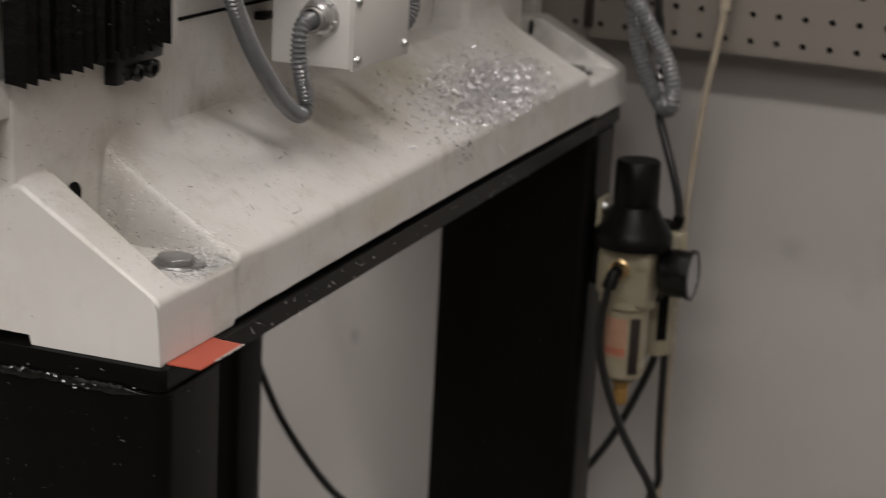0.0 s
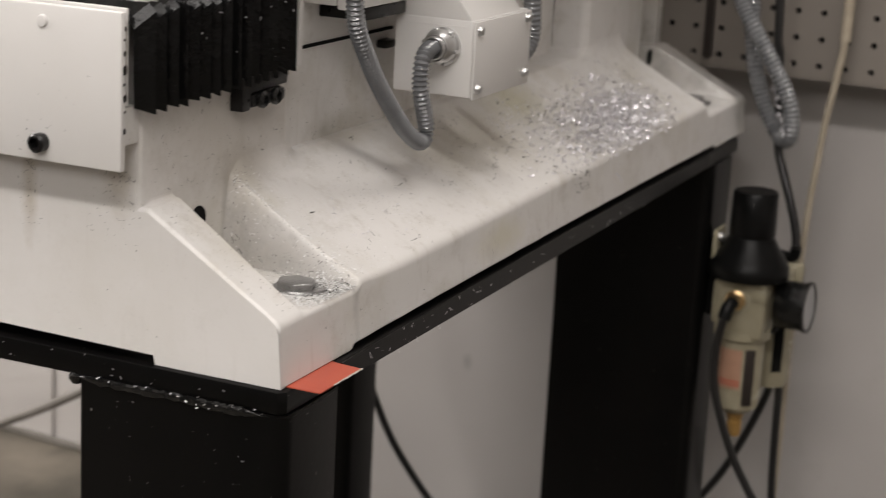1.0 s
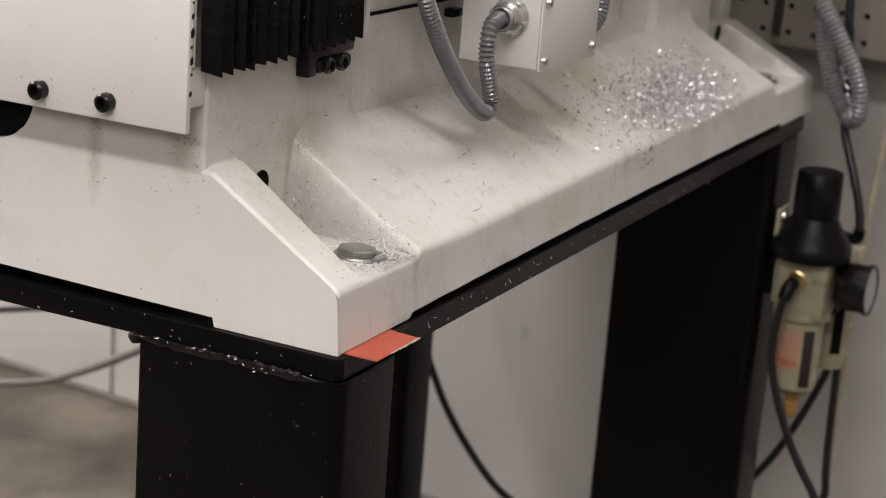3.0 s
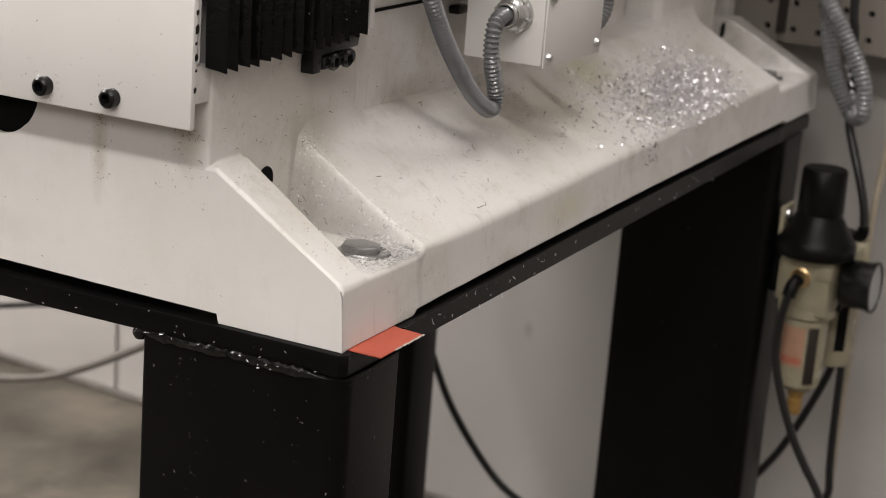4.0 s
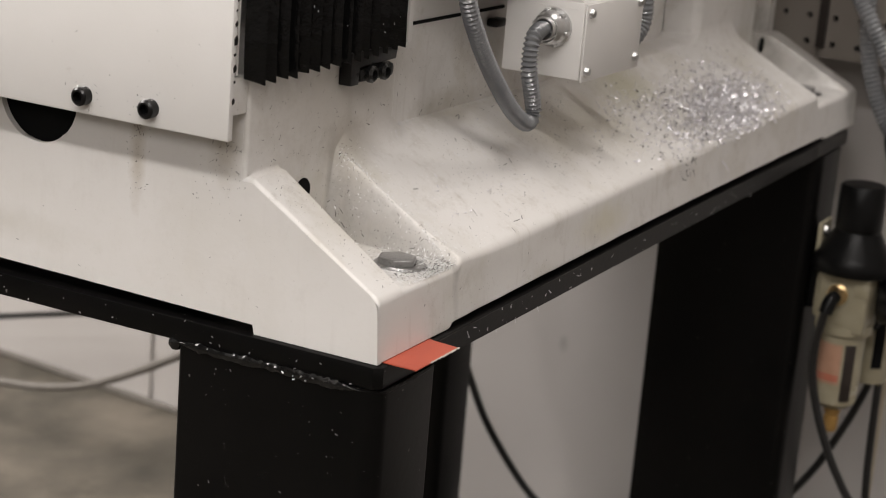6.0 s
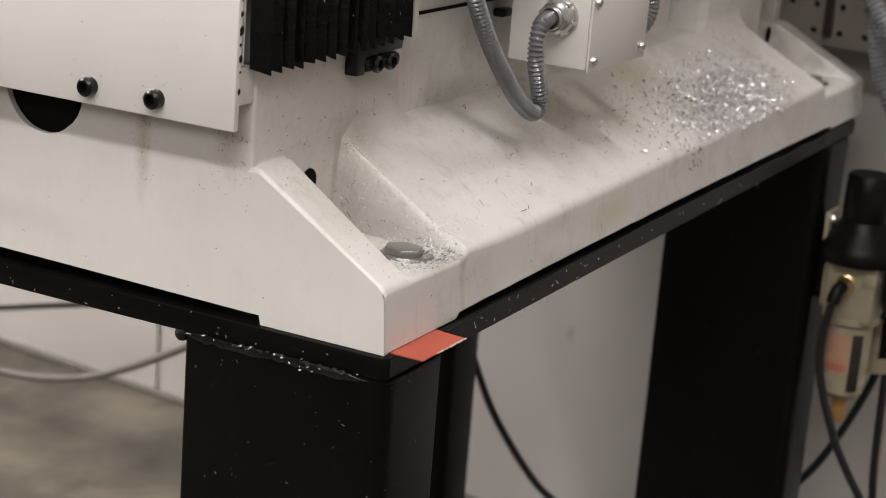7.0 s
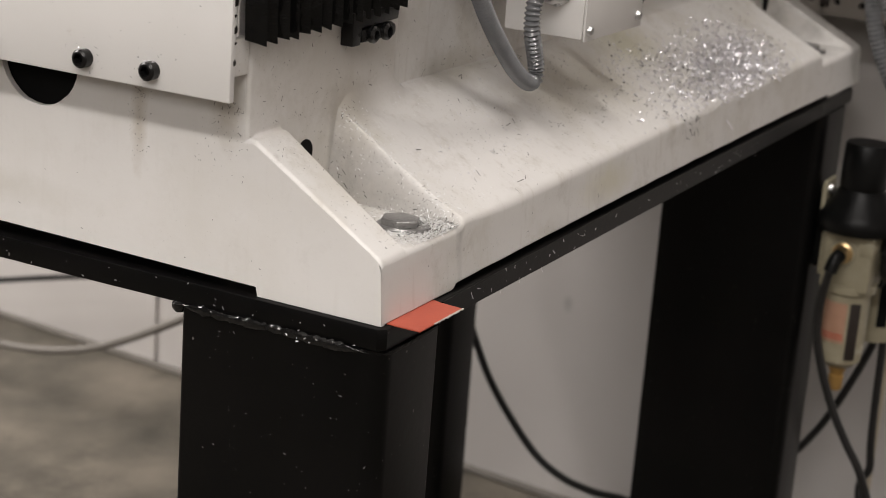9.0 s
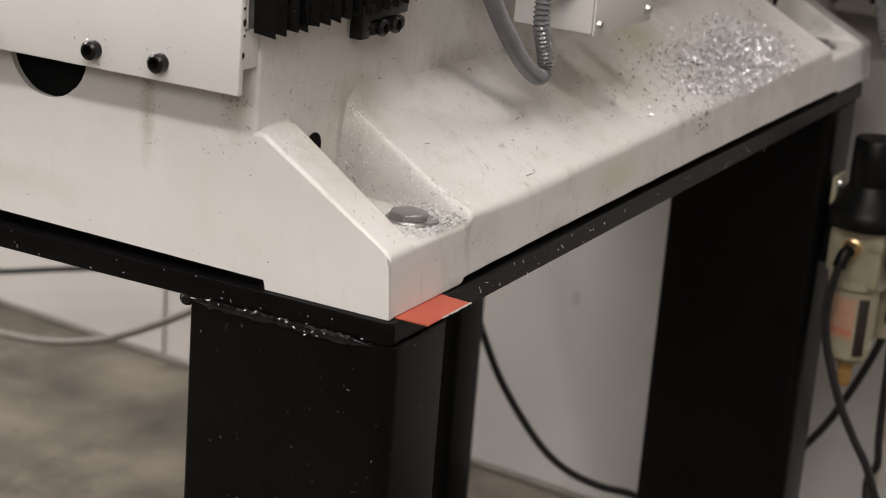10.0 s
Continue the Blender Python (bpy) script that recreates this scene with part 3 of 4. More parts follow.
    # black block gives the shade inside the round opening
    put("hollow_shade", block((0.0060, 0.142, B + 0.02), (0.06, 0.45, B + 0.16)), DARK, base, "black block for the shade inside the hollow casting", False)
    return base


casting()


def hold_down_bolt(x, y, z, spin):
    b = thing("hold_down_bolt", x, y, z, "worn steel hex bolt on a washer, dusted with swarf", "bolt", "hold-down bolts")
    put("grime", lathe([(0.0, 0.0), (0.0170, 0.0), (0.0165, 0.0005), (0.0, 0.0006)], 40, m=Matrix.Translation((x + 0.002, y, z))), GRIME_SHADE, b, "black oily ring round the washer")
    put("washer", lathe([(0.0, 0.0006), (0.0150, 0.0006), (0.0153, 0.0014), (0.0146, 0.0026), (0.006, 0.0026), (0.0, 0.0026)], 40, m=Matrix.Translation((x + 0.0025, y - 0.001, z)) @ Matrix.Rotation(0.05, 4, "Y")), STEEL, b)
    hexa = [(0.0115 * math.cos(radians(60 * k)), 0.0115 * math.sin(radians(60 * k))) for k in range(6)]
    bm = prism(hexa, "z", 0.0030, 0.0068)
    bmesh.ops.bevel(bm, geom=[e for e in bm.edges if min(v.co.z for v in e.verts) > 0.0066], offset=0.0016, segments=3, profile=0.6, affect="EDGES")
    bmesh.ops.bevel(bm, geom=[e for e in bm.edges if abs(e.verts[0].co.z - e.verts[1].co.z) > 0.002], offset=0.0005, segments=1, affect="EDGES")
    bmesh.ops.transform(bm, matrix=Matrix.Translation((x, y, z)) @ Matrix.Rotation(spin, 4, "Z"), verts=bm.verts[:])
    put("head", bm, STEEL, b, "chamfered hexagon head")
    # dark disc paints the shade between head and washer
    put("shadow_gap", lathe([(0, 0.0026), (0.0104, 0.0026), (0.0104, 0.0031), (0, 0.0031)], 24, m=Matrix.Translation((x, y, z))), GRIME_SHADE, b, "black disc for the shade under the head")


hold_down_bolt(0.0612, 0.0265, B + 0.0345, 0.35)
hold_down_bolt(0.822, 0.031, B + 0.0352, 0.1)

# ---- saddle end plate, way cover and saddle ----


def socket_screw(name, parent, at, way, r, h, material=BLACK_STEEL):
    prof = [(0.0, 0.0), (r, 0.0), (r, h - 0.0012), (r - 0.0012, h), (r * 0.56, h)]
    scr = put(name, lathe(prof, 28, m=toward(at, way)), material, parent, "black socket head cap screw")
    m = toward(at, way)
    hexa = [(r * 0.56 * math.cos(radians(60 * k)), r * 0.56 * math.sin(radians(60 * k))) for k in range(6)]
    bm = bmesh.new()
    up = [bm.verts.new((u, v, h - 0.0002)) for u, v in hexa]
    dn = [bm.verts.new((u, v, h * 0.35)) for u, v in hexa]
    bm.faces.new(dn)
    for k in range(6):
        bm.faces.new((up[k], up[(k + 1) % 6], dn[(k + 1) % 6], dn[k]))
    bmesh.ops.transform(bm, matrix=m, verts=bm.verts[:])
    put("socket", bm, DARK, scr, "dark hexagon socket", False)
    return scr


def end_plate():
    e = thing("end_plate", -0.015, 0.3, B + 0.1075, "white painted steel end plate with black cap screws, oil-stained", "machine plate")
    put("plate", block((-0.0205, 0.0862, B + 0.1071), (-0.0160, 0.47, B + 0.1893), 0.0010), SHEET, e)
    put("backing_plate", block((-0.0158, 0.0885, B + 0.1195), (0.0, 0.46, B + 0.1395), 0.001), ENAMEL, e)
    for y in (0.1352, 0.1790, 0.2510):
        z = B + 0.1172
        socket_screw("cap_screw", e, (-0.0206, y, z), (-1, 0, 0), 0.0051, 0.0065)
    put("small_screw", lathe([(0, 0), (0.0034, 0), (0.0028, 0.0014), (0, 0.0018)], 20, m=toward((-0.0206, 0.134, B + 0.1806), (-1, 0, 0))), SHEET, e, "painted-over screw head")
    rnd = random.Random(9)
    bm = bmesh.new()
    for z, h, w in ((0.1265, 0.0034, 0.6), (0.1375, 0.0016, 0.4), (0.1432, 0.0042, 0.8), (0.1515, 0.0018, 0.5), (0.1572, 0.0052, 1.0), (0.1668, 0.0030, 0.6), (0.1745, 0.0014, 0.3), (0.1795, 0.0026, 0.4)):
        y0 = -0.0164 - rnd.uniform(0.0, 0.0012)
        out = [(y0 - 0.0022 * w, B + z), (y0, B + z + 0.0005), (y0 + 0.0004, B + z + h * 0.6), (y0 - 0.0006 * w, B + z + h), (y0 - 0.0026 * w, B + z + h * 0.7)]
        prism(out, "y", 0.0857, 0.0864, bm=bm)
    put("edge_nick", bm, SLIVER, e, "dark chipped nicks along the plate edge", False)


end_plate()


def way_cover():
    w = thing("way_cover", 0.07, 0.25, B + 0.138, "black pleated fabric way cover flecked with swarf", "way cover")
    rnd = random.Random(11)
    n = 15
    xa, xb = -0.0098, 0.1500
    bm = bmesh.new()
    rows = []
    for i in range(2 * n + 1):
        x = xa + (xb - xa) * i / (2 * n) + rnd.uniform(-0.0012, 0.0012)
        out = (0.0095 if i % 2 else 0.0) + rnd.uniform(-0.001, 0.001)
        yf = YP - 0.0015 - out
        zb = B + 0.1385 + 0.004 * i / (2 * n) - (0.0025 if i % 2 else 0) + rnd.uniform(-0.0008, 0.0008)
        zt = B + 0.1835 + out
        rows.append([bm.verts.new(p) for p in ((x + 0.001, yf, zb), (x, yf, zb + 0.02), (x, yf, zt - 0.004), (x, yf + 0.004, zt), (x, 0.2, zt), (x, 0.46, zt))])
    for p, q in zip(rows, rows[1:]):
        for k in range(len(p) - 1):
            bm.faces.new((p[k], q[k], q[k + 1], p[k + 1]))
    fold = put("pleats", bm, RUBBER, w, "accordion pleats", False)
    sol = fold.modifiers.new("thickness", "SOLIDIFY")
    sol.thickness, sol.offset = 0.0012, 0.0
    put("end_flange", block((-0.0123, YP + 0.0008, B + 0.1405), (-0.0104, 0.46, B + 0.1905), 0.0006), SHEET, w, "white flange at the end of the cover", False)
    put("end_flange", block((0.1515, YP - 0.009, B + 0.1430), (0.1565, 0.30, B + 0.1950), 0.0006), SHEET, w, "white flange at the end of the cover", False)


way_cover()


def clamp_bracket():
    c = thing("stop_bracket", 0.113, 0.083, B + 0.124, "black steel stop bracket with two cap screws on the column", "bracket")
    prof = [(0.0890, 0.1238), (0.0980, 0.1238), (0.0975, 0.1345), (0.140, 0.1345), (0.1412, 0.1405), (0.124, 0.1430), (0.0890, 0.1430)]
    put("body", prism([(u, v + B) for u, v in prof], "y", YP - 0.0085, YP - 0.0002, 0.0008), BLACK_STEEL, c)
    put("bar", block((0.0985, YP - 0.0095, B + 0.1245), (0.138, YP - 0.0002, B + 0.1332), 0.003), BLACK_STEEL, c)
    for x in (0.1080, 0.1230):
        socket_screw("cap_screw", c, (x, YP - 0.0095, B + 0.1292), (0, -1, 0), 0.0050, 0.0034, GLOSS_BLACK)


clamp_bracket()


def saddle():
    s = thing("saddle", 0.23, 0.09, B + 0.172, "white painted saddle casting overhanging the base recess", "machine saddle")
    put("body", block((0.1815, 0.060, B + 0.1743), (0.2520, 0.0700, B + 0.26), 0.0015), SHEET, s)
    put("rear_body", block((0.1815, 0.0702, B + 0.1765), (0.2010, 0.46, B + 0.26), 0.001), SHEET, s)
    # unseen block added overhead to shade the recess, columns and far rib
    put("unseen_shade_block", block((0.03, 0.026, B + 0.262), (0.86, 0.46, B + 0.42), 0.004), SHEET, s)
    put("gib", block((0.205, 0.062, B + 0.1660), (0.262, YR - 0.0002, B + 0.1738), 0.001), BLACK_STEEL, s, "dark gib strip under the saddle")
    put("block", block((0.286, 0.086, B + 0.1375), (0.3005, YR - 0.0002, B + 0.1432), 0.0015), BLACK_STEEL, s, "dark steel block on the recess wall")


saddle()

# ---- junction box and conduits ----


def junction_box():
    j = thing("junction_box", 0.31, 0.045, B + 0.115, "white sheet metal electrical box hung from the saddle over the apron", "electrical box")
    x0, x1, y0, y1, z0, z1 = 0.2624, 0.3562, 0.0134, 0.0694, B + 0.1161, B + 0.1652
    put("body", block((x0, y0 + 0.0016, z0), (x1, y1, z1), 0.0012), SHEET, j)
    put("cover", block((x0 + 0.001, y0, z0 - 0.0012), (x1 + 0.001, y0 + 0.0014, z1 - 0.001), 0.0004), SHEET, j, "screwed front cover")
    for x, z in ((x0 + 0.0062, z0 + 0.0055), (x1 - 0.0075, z0 + 0.0068), (x0 + 0.0062, z1 - 0.0065), (x1 - 0.0065, z1 - 0.0055)):
        put("cover_screw", lathe([(0, 0), (0.0033, 0), (0.0033, 0.0012), (0.0022, 0.003), (0, 0.0033)], 18, m=toward((x, y0, z), (0, -1, 0))), CHROME, j, "shiny round-head screw")
    put("hood", prism([(y0 + 0.002, z1 - 0.0008), (y1, z1 - 0.0008), (y1, z1 + 0.030), (y0 + 0.026, z1 + 0.030)], "x", x0 + 0.0006, x1 - 0.012, 0.0006), SHEET, j, "sloping sheet metal hood above the box")
    put("hanger", block((x0 + 0.02, y1 - 0.008, z1 + 0.0300), (x1 - 0.03, y1 - 0.001, B + 0.2619), 0.001), SHEET, j, "white hanger bracket")
    put("seam", block((x0 - 0.0004, y0 + 0.006, z1 - 0.0046), (x0 + 0.002, y1 - 0.004, z1 - 0.0042)), SHEET, j, "thin fold line", False)
    g = (x0, 0.0348, B + 0.1478)
    gl = put("gland", lathe([(0, 0), (0.0122, 0), (0.0122, 0.003), (0.0110, 0.0042), (0.0110, 0.007), (0.0102, 0.0105), (0.0084, 0.0125), (0.0084, 0.014), (0, 0.014)], 32, m=toward(g, (-1, 0, 0))), CHROME, j, "zinc conduit gland nut")
    for k in range(6):
        a = radians(60 * k + 12)
        put("lug", block((x0 - 0.008, g[1] + 0.0112 * math.cos(a) - 0.0013, g[2] + 0.0112 * math.sin(a) - 0.0013), (x0 - 0.001, g[1] + 0.0112 * math.cos(a) + 0.0013, g[2] + 0.0112 * math.sin(a) + 0.0013), 0.0006), CHROME, gl)
    return g


G = junction_box()


def conduits():
    gx, gy, gz = G
    c = thing("flexible_conduit", 0.28, 0.06, B + 0.09, "grey ribbed flexible conduit looping into the junction box", "conduit", "conduits")
    line = [(gx - 0.008, gy, gz), (0.2495, 0.0358, B + 0.1484), (0.2395, 0.0367, B + 0.1454), (0.2342, 0.0367, B + 0.1376), (0.2347, 0.0367, B + 0.1224), (0.2419, 0.0367, B + 0.1068), (0.2459, 0.0367, B + 0.0965), (0.2438, 0.0367, B + 0.0904),
            (0.2357, 0.0367, B + 0.0896), (0.2204, 0.0367, B + 0.0969), (0.2038, 0.0367, B + 0.1084), (0.1788, 0.0367, B + 0.1300), (0.1594, 0.0367, B + 0.1502), (0.1419, 0.0367, B + 0.1747), (0.1342, 0.0339, B + 0.2005), (0.1304, 0.0320, B + 0.2433)]
    put("sleeve", tube(line, 0.0055, seg=20, ribs=0.0015, pitch=0.0030), CONDUIT, c)
    put("ferrule", lathe([(0.0063, 0), (0.0076, 0), (0.0076, 0.003), (0.0068, 0.004), (0.0063, 0.004)], 28, m=toward((gx - 0.013, gy, gz), (-1, -0.02, 0.02))), CHROME, c, "zinc end ferrule")
    d = thing("flexible_conduit", 0.45, 0.05, B + 0.11, "dark grey conduit behind the junction box", "conduit", "conduits")
    put("sleeve", tube([(0.3557, 0.0367, B + 0.1257), (0.3724, 0.0329, B + 0.1257), (0.3876, 0.0291, B + 0.1309), (0.3947, 0.0272, B + 0.1422), (0.3928, 0.0272, B + 0.1625), (0.3905, 0.0291, B + 0.2148)], 0.0066, seg=16, ribs=0.0008, pitch=0.0035), CONDUIT, d)
    e = thing("flexible_conduit", 0.88, -0.03, B, "grey ribbed conduit hanging in a loop, chips stuck on it", "conduit", "conduits")
    line = [(0.872, 0.030, B + 0.22), (0.864, 0.006, B + 0.135), (0.860, -0.0126, B + 0.1034), (0.860, -0.0222, B + 0.0890), (0.860, -0.0344, B + 0.0696), (0.860, -0.0460, B + 0.0501), (0.860, -0.0532, B + 0.0302), (0.862, -0.0535, B + 0.0100),
            (0.870, -0.0475, B + 0.0030), (0.879, -0.0386, B + 0.0061), (0.880, -0.0293, B + 0.0195), (0.880, -0.0197, B + 0.0393), (0.880, -0.0118, B + 0.0618), (0.881, -0.0065, B + 0.0846), (0.885, -0.001, B + 0.125), (0.89, 0.004, B + 0.22)]
    put("sleeve", tube(line, 0.0082, seg=18, ribs=0.0014, pitch=0.0044), CONDUIT, e)


conduits()

# ---- air filter regulator on the far leg ----


def regulator():
    ax, ay = 0.800, -0.0425
    K = Matrix.Diagonal((1.05, 1.05, 1.05, 1))

    def Z(z):
        return B - 0.0095 + 1.05 * z

    r = thing("air_filter_regulator", ax, ay, Z(-0.235), "ivory air filter regulator with black knob on the stand leg", "air regulator")
    M = Matrix.Translation((ax, ay, Z(0))) @ K
    put("knob", lathe([(0, -0.0225), (0.0178, -0.0225), (0.0194, -0.0245), (0.0200, -0.060), (0.0188, -0.0625), (0, -0.0625)], 40, m=M), BLACK_PLASTIC, r, "round black adjusting knob")
    put("bonnet", lathe([(0.0, -0.0625), (0.0195, -0.0625), (0.0212, -0.0655), (0.0252, -0.073), (0.0312, -0.0820), (0.0345, -0.0870), (0.0348, -0.0962), (0.0330, -0.0985), (0.0, -0.0985)], 40, m=M), BLACK_PLASTIC, r, "black domed bonnet")
    body = block((ax - 0.0225, ay - 0.0225, Z(-0.150)), (ax + 0.0225, ay + 0.0225, Z(-0.0990)), 0.003, 3)
    put("body", body, IVORY, r)
    put("shoulder", lathe([(0.0, -0.145), (0.0242, -0.145), (0.0242, -0.152), (0.0225, -0.1535), (0, -0.1535)], 40, m=M), IVORY, r)
    put("port_boss", lathe([(0, 0), (0.0125, 0), (0.0120, 0.0018), (0, 0.0018)], 32, m=toward((ax - 0.0225, ay + 0.004, Z(-0.1160)), (-1, 0, 0))), IVORY, r)
    put("top_rim", block((ax - 0.0236, ay - 0.0236, Z(-0.1030)), (ax + 0.0236, ay + 0.0236, Z(-0.0992)), 0.0012), IVORY, r)
    put("bezel", block((ax + 0.0022, ay - 0.0231, Z(-0.138)), (ax + 0.0178, ay - 0.0222, Z(-0.106)), 0.0004), IVORY, r)
    put("waist", block((ax - 0.0238, ay - 0.0238, Z(-0.1165)), (ax + 0.0238, ay - 0.0100, Z(-0.1040)), 0.002), IVORY, r)
    put("window", block((ax + 0.004, ay - 0.0233, Z(-0.136)), (ax + 0.016, ay - 0.0220, Z(-0.108)), 0.0005), BOWL, r, "pale sight window")
    bowl = put("bowl", lathe([(0, -0.1535), (0.0200, -0.1535), (0.0196, -0.205), (0.0185, -0.216), (0.012, -0.222), (0.0, -0.223)], 40, m=M), BOWL, r, "cloudy bowl with an orange label")
    for a in (218, 320):
        t = radians(a)
        w = 0.0211
        m = Matrix.Translation((ax + w * math.cos(t), ay + w * math.sin(t), Z(-0.185))) @ Matrix.Rotation(t, 4, "Z")
        bm = block((-0.0008, -0.0050, -0.028), (0.0010, 0.0050, 0.026), 0.0007)
        bmesh.ops.transform(bm, matrix=m, verts=bm.verts[:])
        put("slot", bm, BROWN, bowl, "dark sight slot")
    lab = bmesh.new()
    ring = []
    for k in range(13):
        t = radians(132 + 66 * k / 12)
        ring.append([lab.verts.new((ax + 0.0213 * math.cos(t), ay + 0.0213 * math.sin(t), Z(z))) for z in (-0.197, -0.161)])
    for p, q in zip(ring, ring[1:]):
        lab.faces.new((p[0], q[0], q[1], p[1]))
    put("label", lab, LABEL, bowl, "orange printed label")
    bars = bmesh.new()
    for z in (-0.1935, -0.1905):
        ring = []
        for k in range(9):
            t = radians(138 + 58 * k / 8)
            ring.append([bars.verts.new((ax + 0.0215 * math.cos(t), ay + 0.0215 * math.sin(t), Z(z) + h)) for h in (0, 0.0016)])
        for p, q in zip(ring, ring[1:]):
            bars.faces.new((p[0], q[0], q[1], p[1]))
    put("print", bars, TAPE, bowl, "red printed bars")
    put("drain", lathe([(0, -0.223), (0.0085, -0.223), (0.0072, -0.2275), (0.0055, -0.231), (0.0066, -0.232), (0.0066, -0.243), (0.005, -0.2455), (0, -0.2455)], 20, m=M), AMBER, r, "amber drain cock")
    # pressure gauge to the front
    gz = Z(-0.119)
    ga = put("gauge", lathe([(0, 0), (0.005, 0), (0.005, 0.006), (0.0212, 0.008), (0.0222, 0.010), (0.0222, 0.033), (0.0238, 0.0335), (0.0238, 0.0368), (0.0212, 0.0372), (0.0212, 0.0350), (0, 0.0350)], 40, m=toward((ax + 0.012, ay - 0.0200, gz - 0.003), (-0.04, -1, 0.02))), GLOSS_BLACK, r, "black pressure gauge")
    put("dial", lathe([(0, 0.0352), (0.0210, 0.0352), (0.0210, 0.0358), (0, 0.0358)], 36, m=toward((ax + 0.012, ay - 0.0200, gz - 0.003), (-0.04, -1, 0.02))), DIAL, ga, "pale dial")
    # brass inlet with its black push fitting
    el = (ax - 0.0225, ay + 0.004, Z(-0.1160))
    fit_ = put("inlet", lathe([(0, 0), (0.0095, 0), (0.0095, 0.003), (0.0075, 0.004), (0.0075, 0.009), (0.006, 0.011), (0, 0.011)], 24, m=toward(el, (-1, -0.05, 0))), BRASS, r, "brass inlet fitting")
    put("push_fitting", tube([(el[0] - 0.010, el[1], el[2]), (el[0] - 0.018, el[1] + 0.002, el[2] - 0.004), (el[0] - 0.022, el[1] + 0.004, el[2] - 0.014)], 0.0062, 0.002, 16), BLACK_PLASTIC, fit_)
    put("mount_plate", block((ax - 0.012, ay + 0.0290, Z(-0.098)), (ax + 0.020, ay + 0.0330, Z(-0.060)), 0.001), IVORY, r, "ivory mounting bracket plate")
    put("mount_block", block((ax - 0.012, ay + 0.0227, Z(-0.142)), (ax + 0.016, ay + 0.0285, Z(-0.104)), 0.002), IVORY, r)
    put("spacer", block((ax + 0.004, ay + 0.0287, Z(-0.140)), (ax + 0.016, -0.0040, Z(-0.070)), 0.001), BLACK_PLASTIC, r, "black spacer against the stand leg")
    put("bracket_screw", lathe([(0, 0), (0.0045, 0), (0.004, 0.003), (0, 0.003)], 16, m=toward((ax - 0.003, ay + 0.0290, Z(-0.067)), (0, -1, 0))), CHROME, r)
    # the second, smaller bowl behind
    bx, by = ax + 0.060, ay - 0.013
    M2 = Matrix.Translation((bx, by, Z(0))) @ K
    put("port_plug", lathe([(0, 0), (0.0085, 0), (0.0085, 0.006), (0.006, 0.010), (0, 0.011)], 20, m=toward((bx - 0.0175, by - 0.002, Z(-0.150)), (-1, -0.1, 0))), BLACK_PLASTIC, r, "black plug fitting")
    put("second_body", block((ax + 0.0227, by - 0.018, Z(-0.142)), (bx + 0.018, by + 0.020, Z(-0.098)), 0.003), IVORY, r)
    put("second_cap", lathe([(0, -0.1120), (0.010, -0.1120), (0.010, -0.0990), (0.0080, -0.0962), (0, -0.0962)], 24, m=Matrix.Translation((bx + 0.006, by - 0.013, Z(0))) @ K), IVORY, r)
    b2 = put("second_bowl", lathe([(0, -0.1422), (0.0185, -0.1422), (0.0182, -0.203), (0.0165, -0.210), (0, -0.212)], 32, m=M2), BOWL, r, "second cloudy bowl")
    t = radians(215)
    bm = block((-0.0008, -0.0050, -0.028), (0.0010, 0.0050, 0.022), 0.0007)
    bmesh.ops.transform(bm, matrix=Matrix.Translation((bx + 0.0187 * math.cos(t), by + 0.0187 * math.sin(t), Z(-0.168))) @ Matrix.Rotation(t, 4, "Z"), verts=bm.verts[:])
    put("slot", bm, DARK, b2, "dark sight slot")
    put("outlet", tube([(bx + 0.006, by + 0.001, Z(-0.0915)), (bx + 0.006, by - 0.008, Z(-0.0922)), (bx + 0.006, by - 0.0130, Z(-0.0895)), (bx + 0.006, by - 0.0135, Z(-0.082))], 0.0056, 0.002, 14), BLACK_PLASTIC, r, "black elbow fitting")
    return ax, ay, bx, by, el


ax, ay, bx, by, EL = regulator()


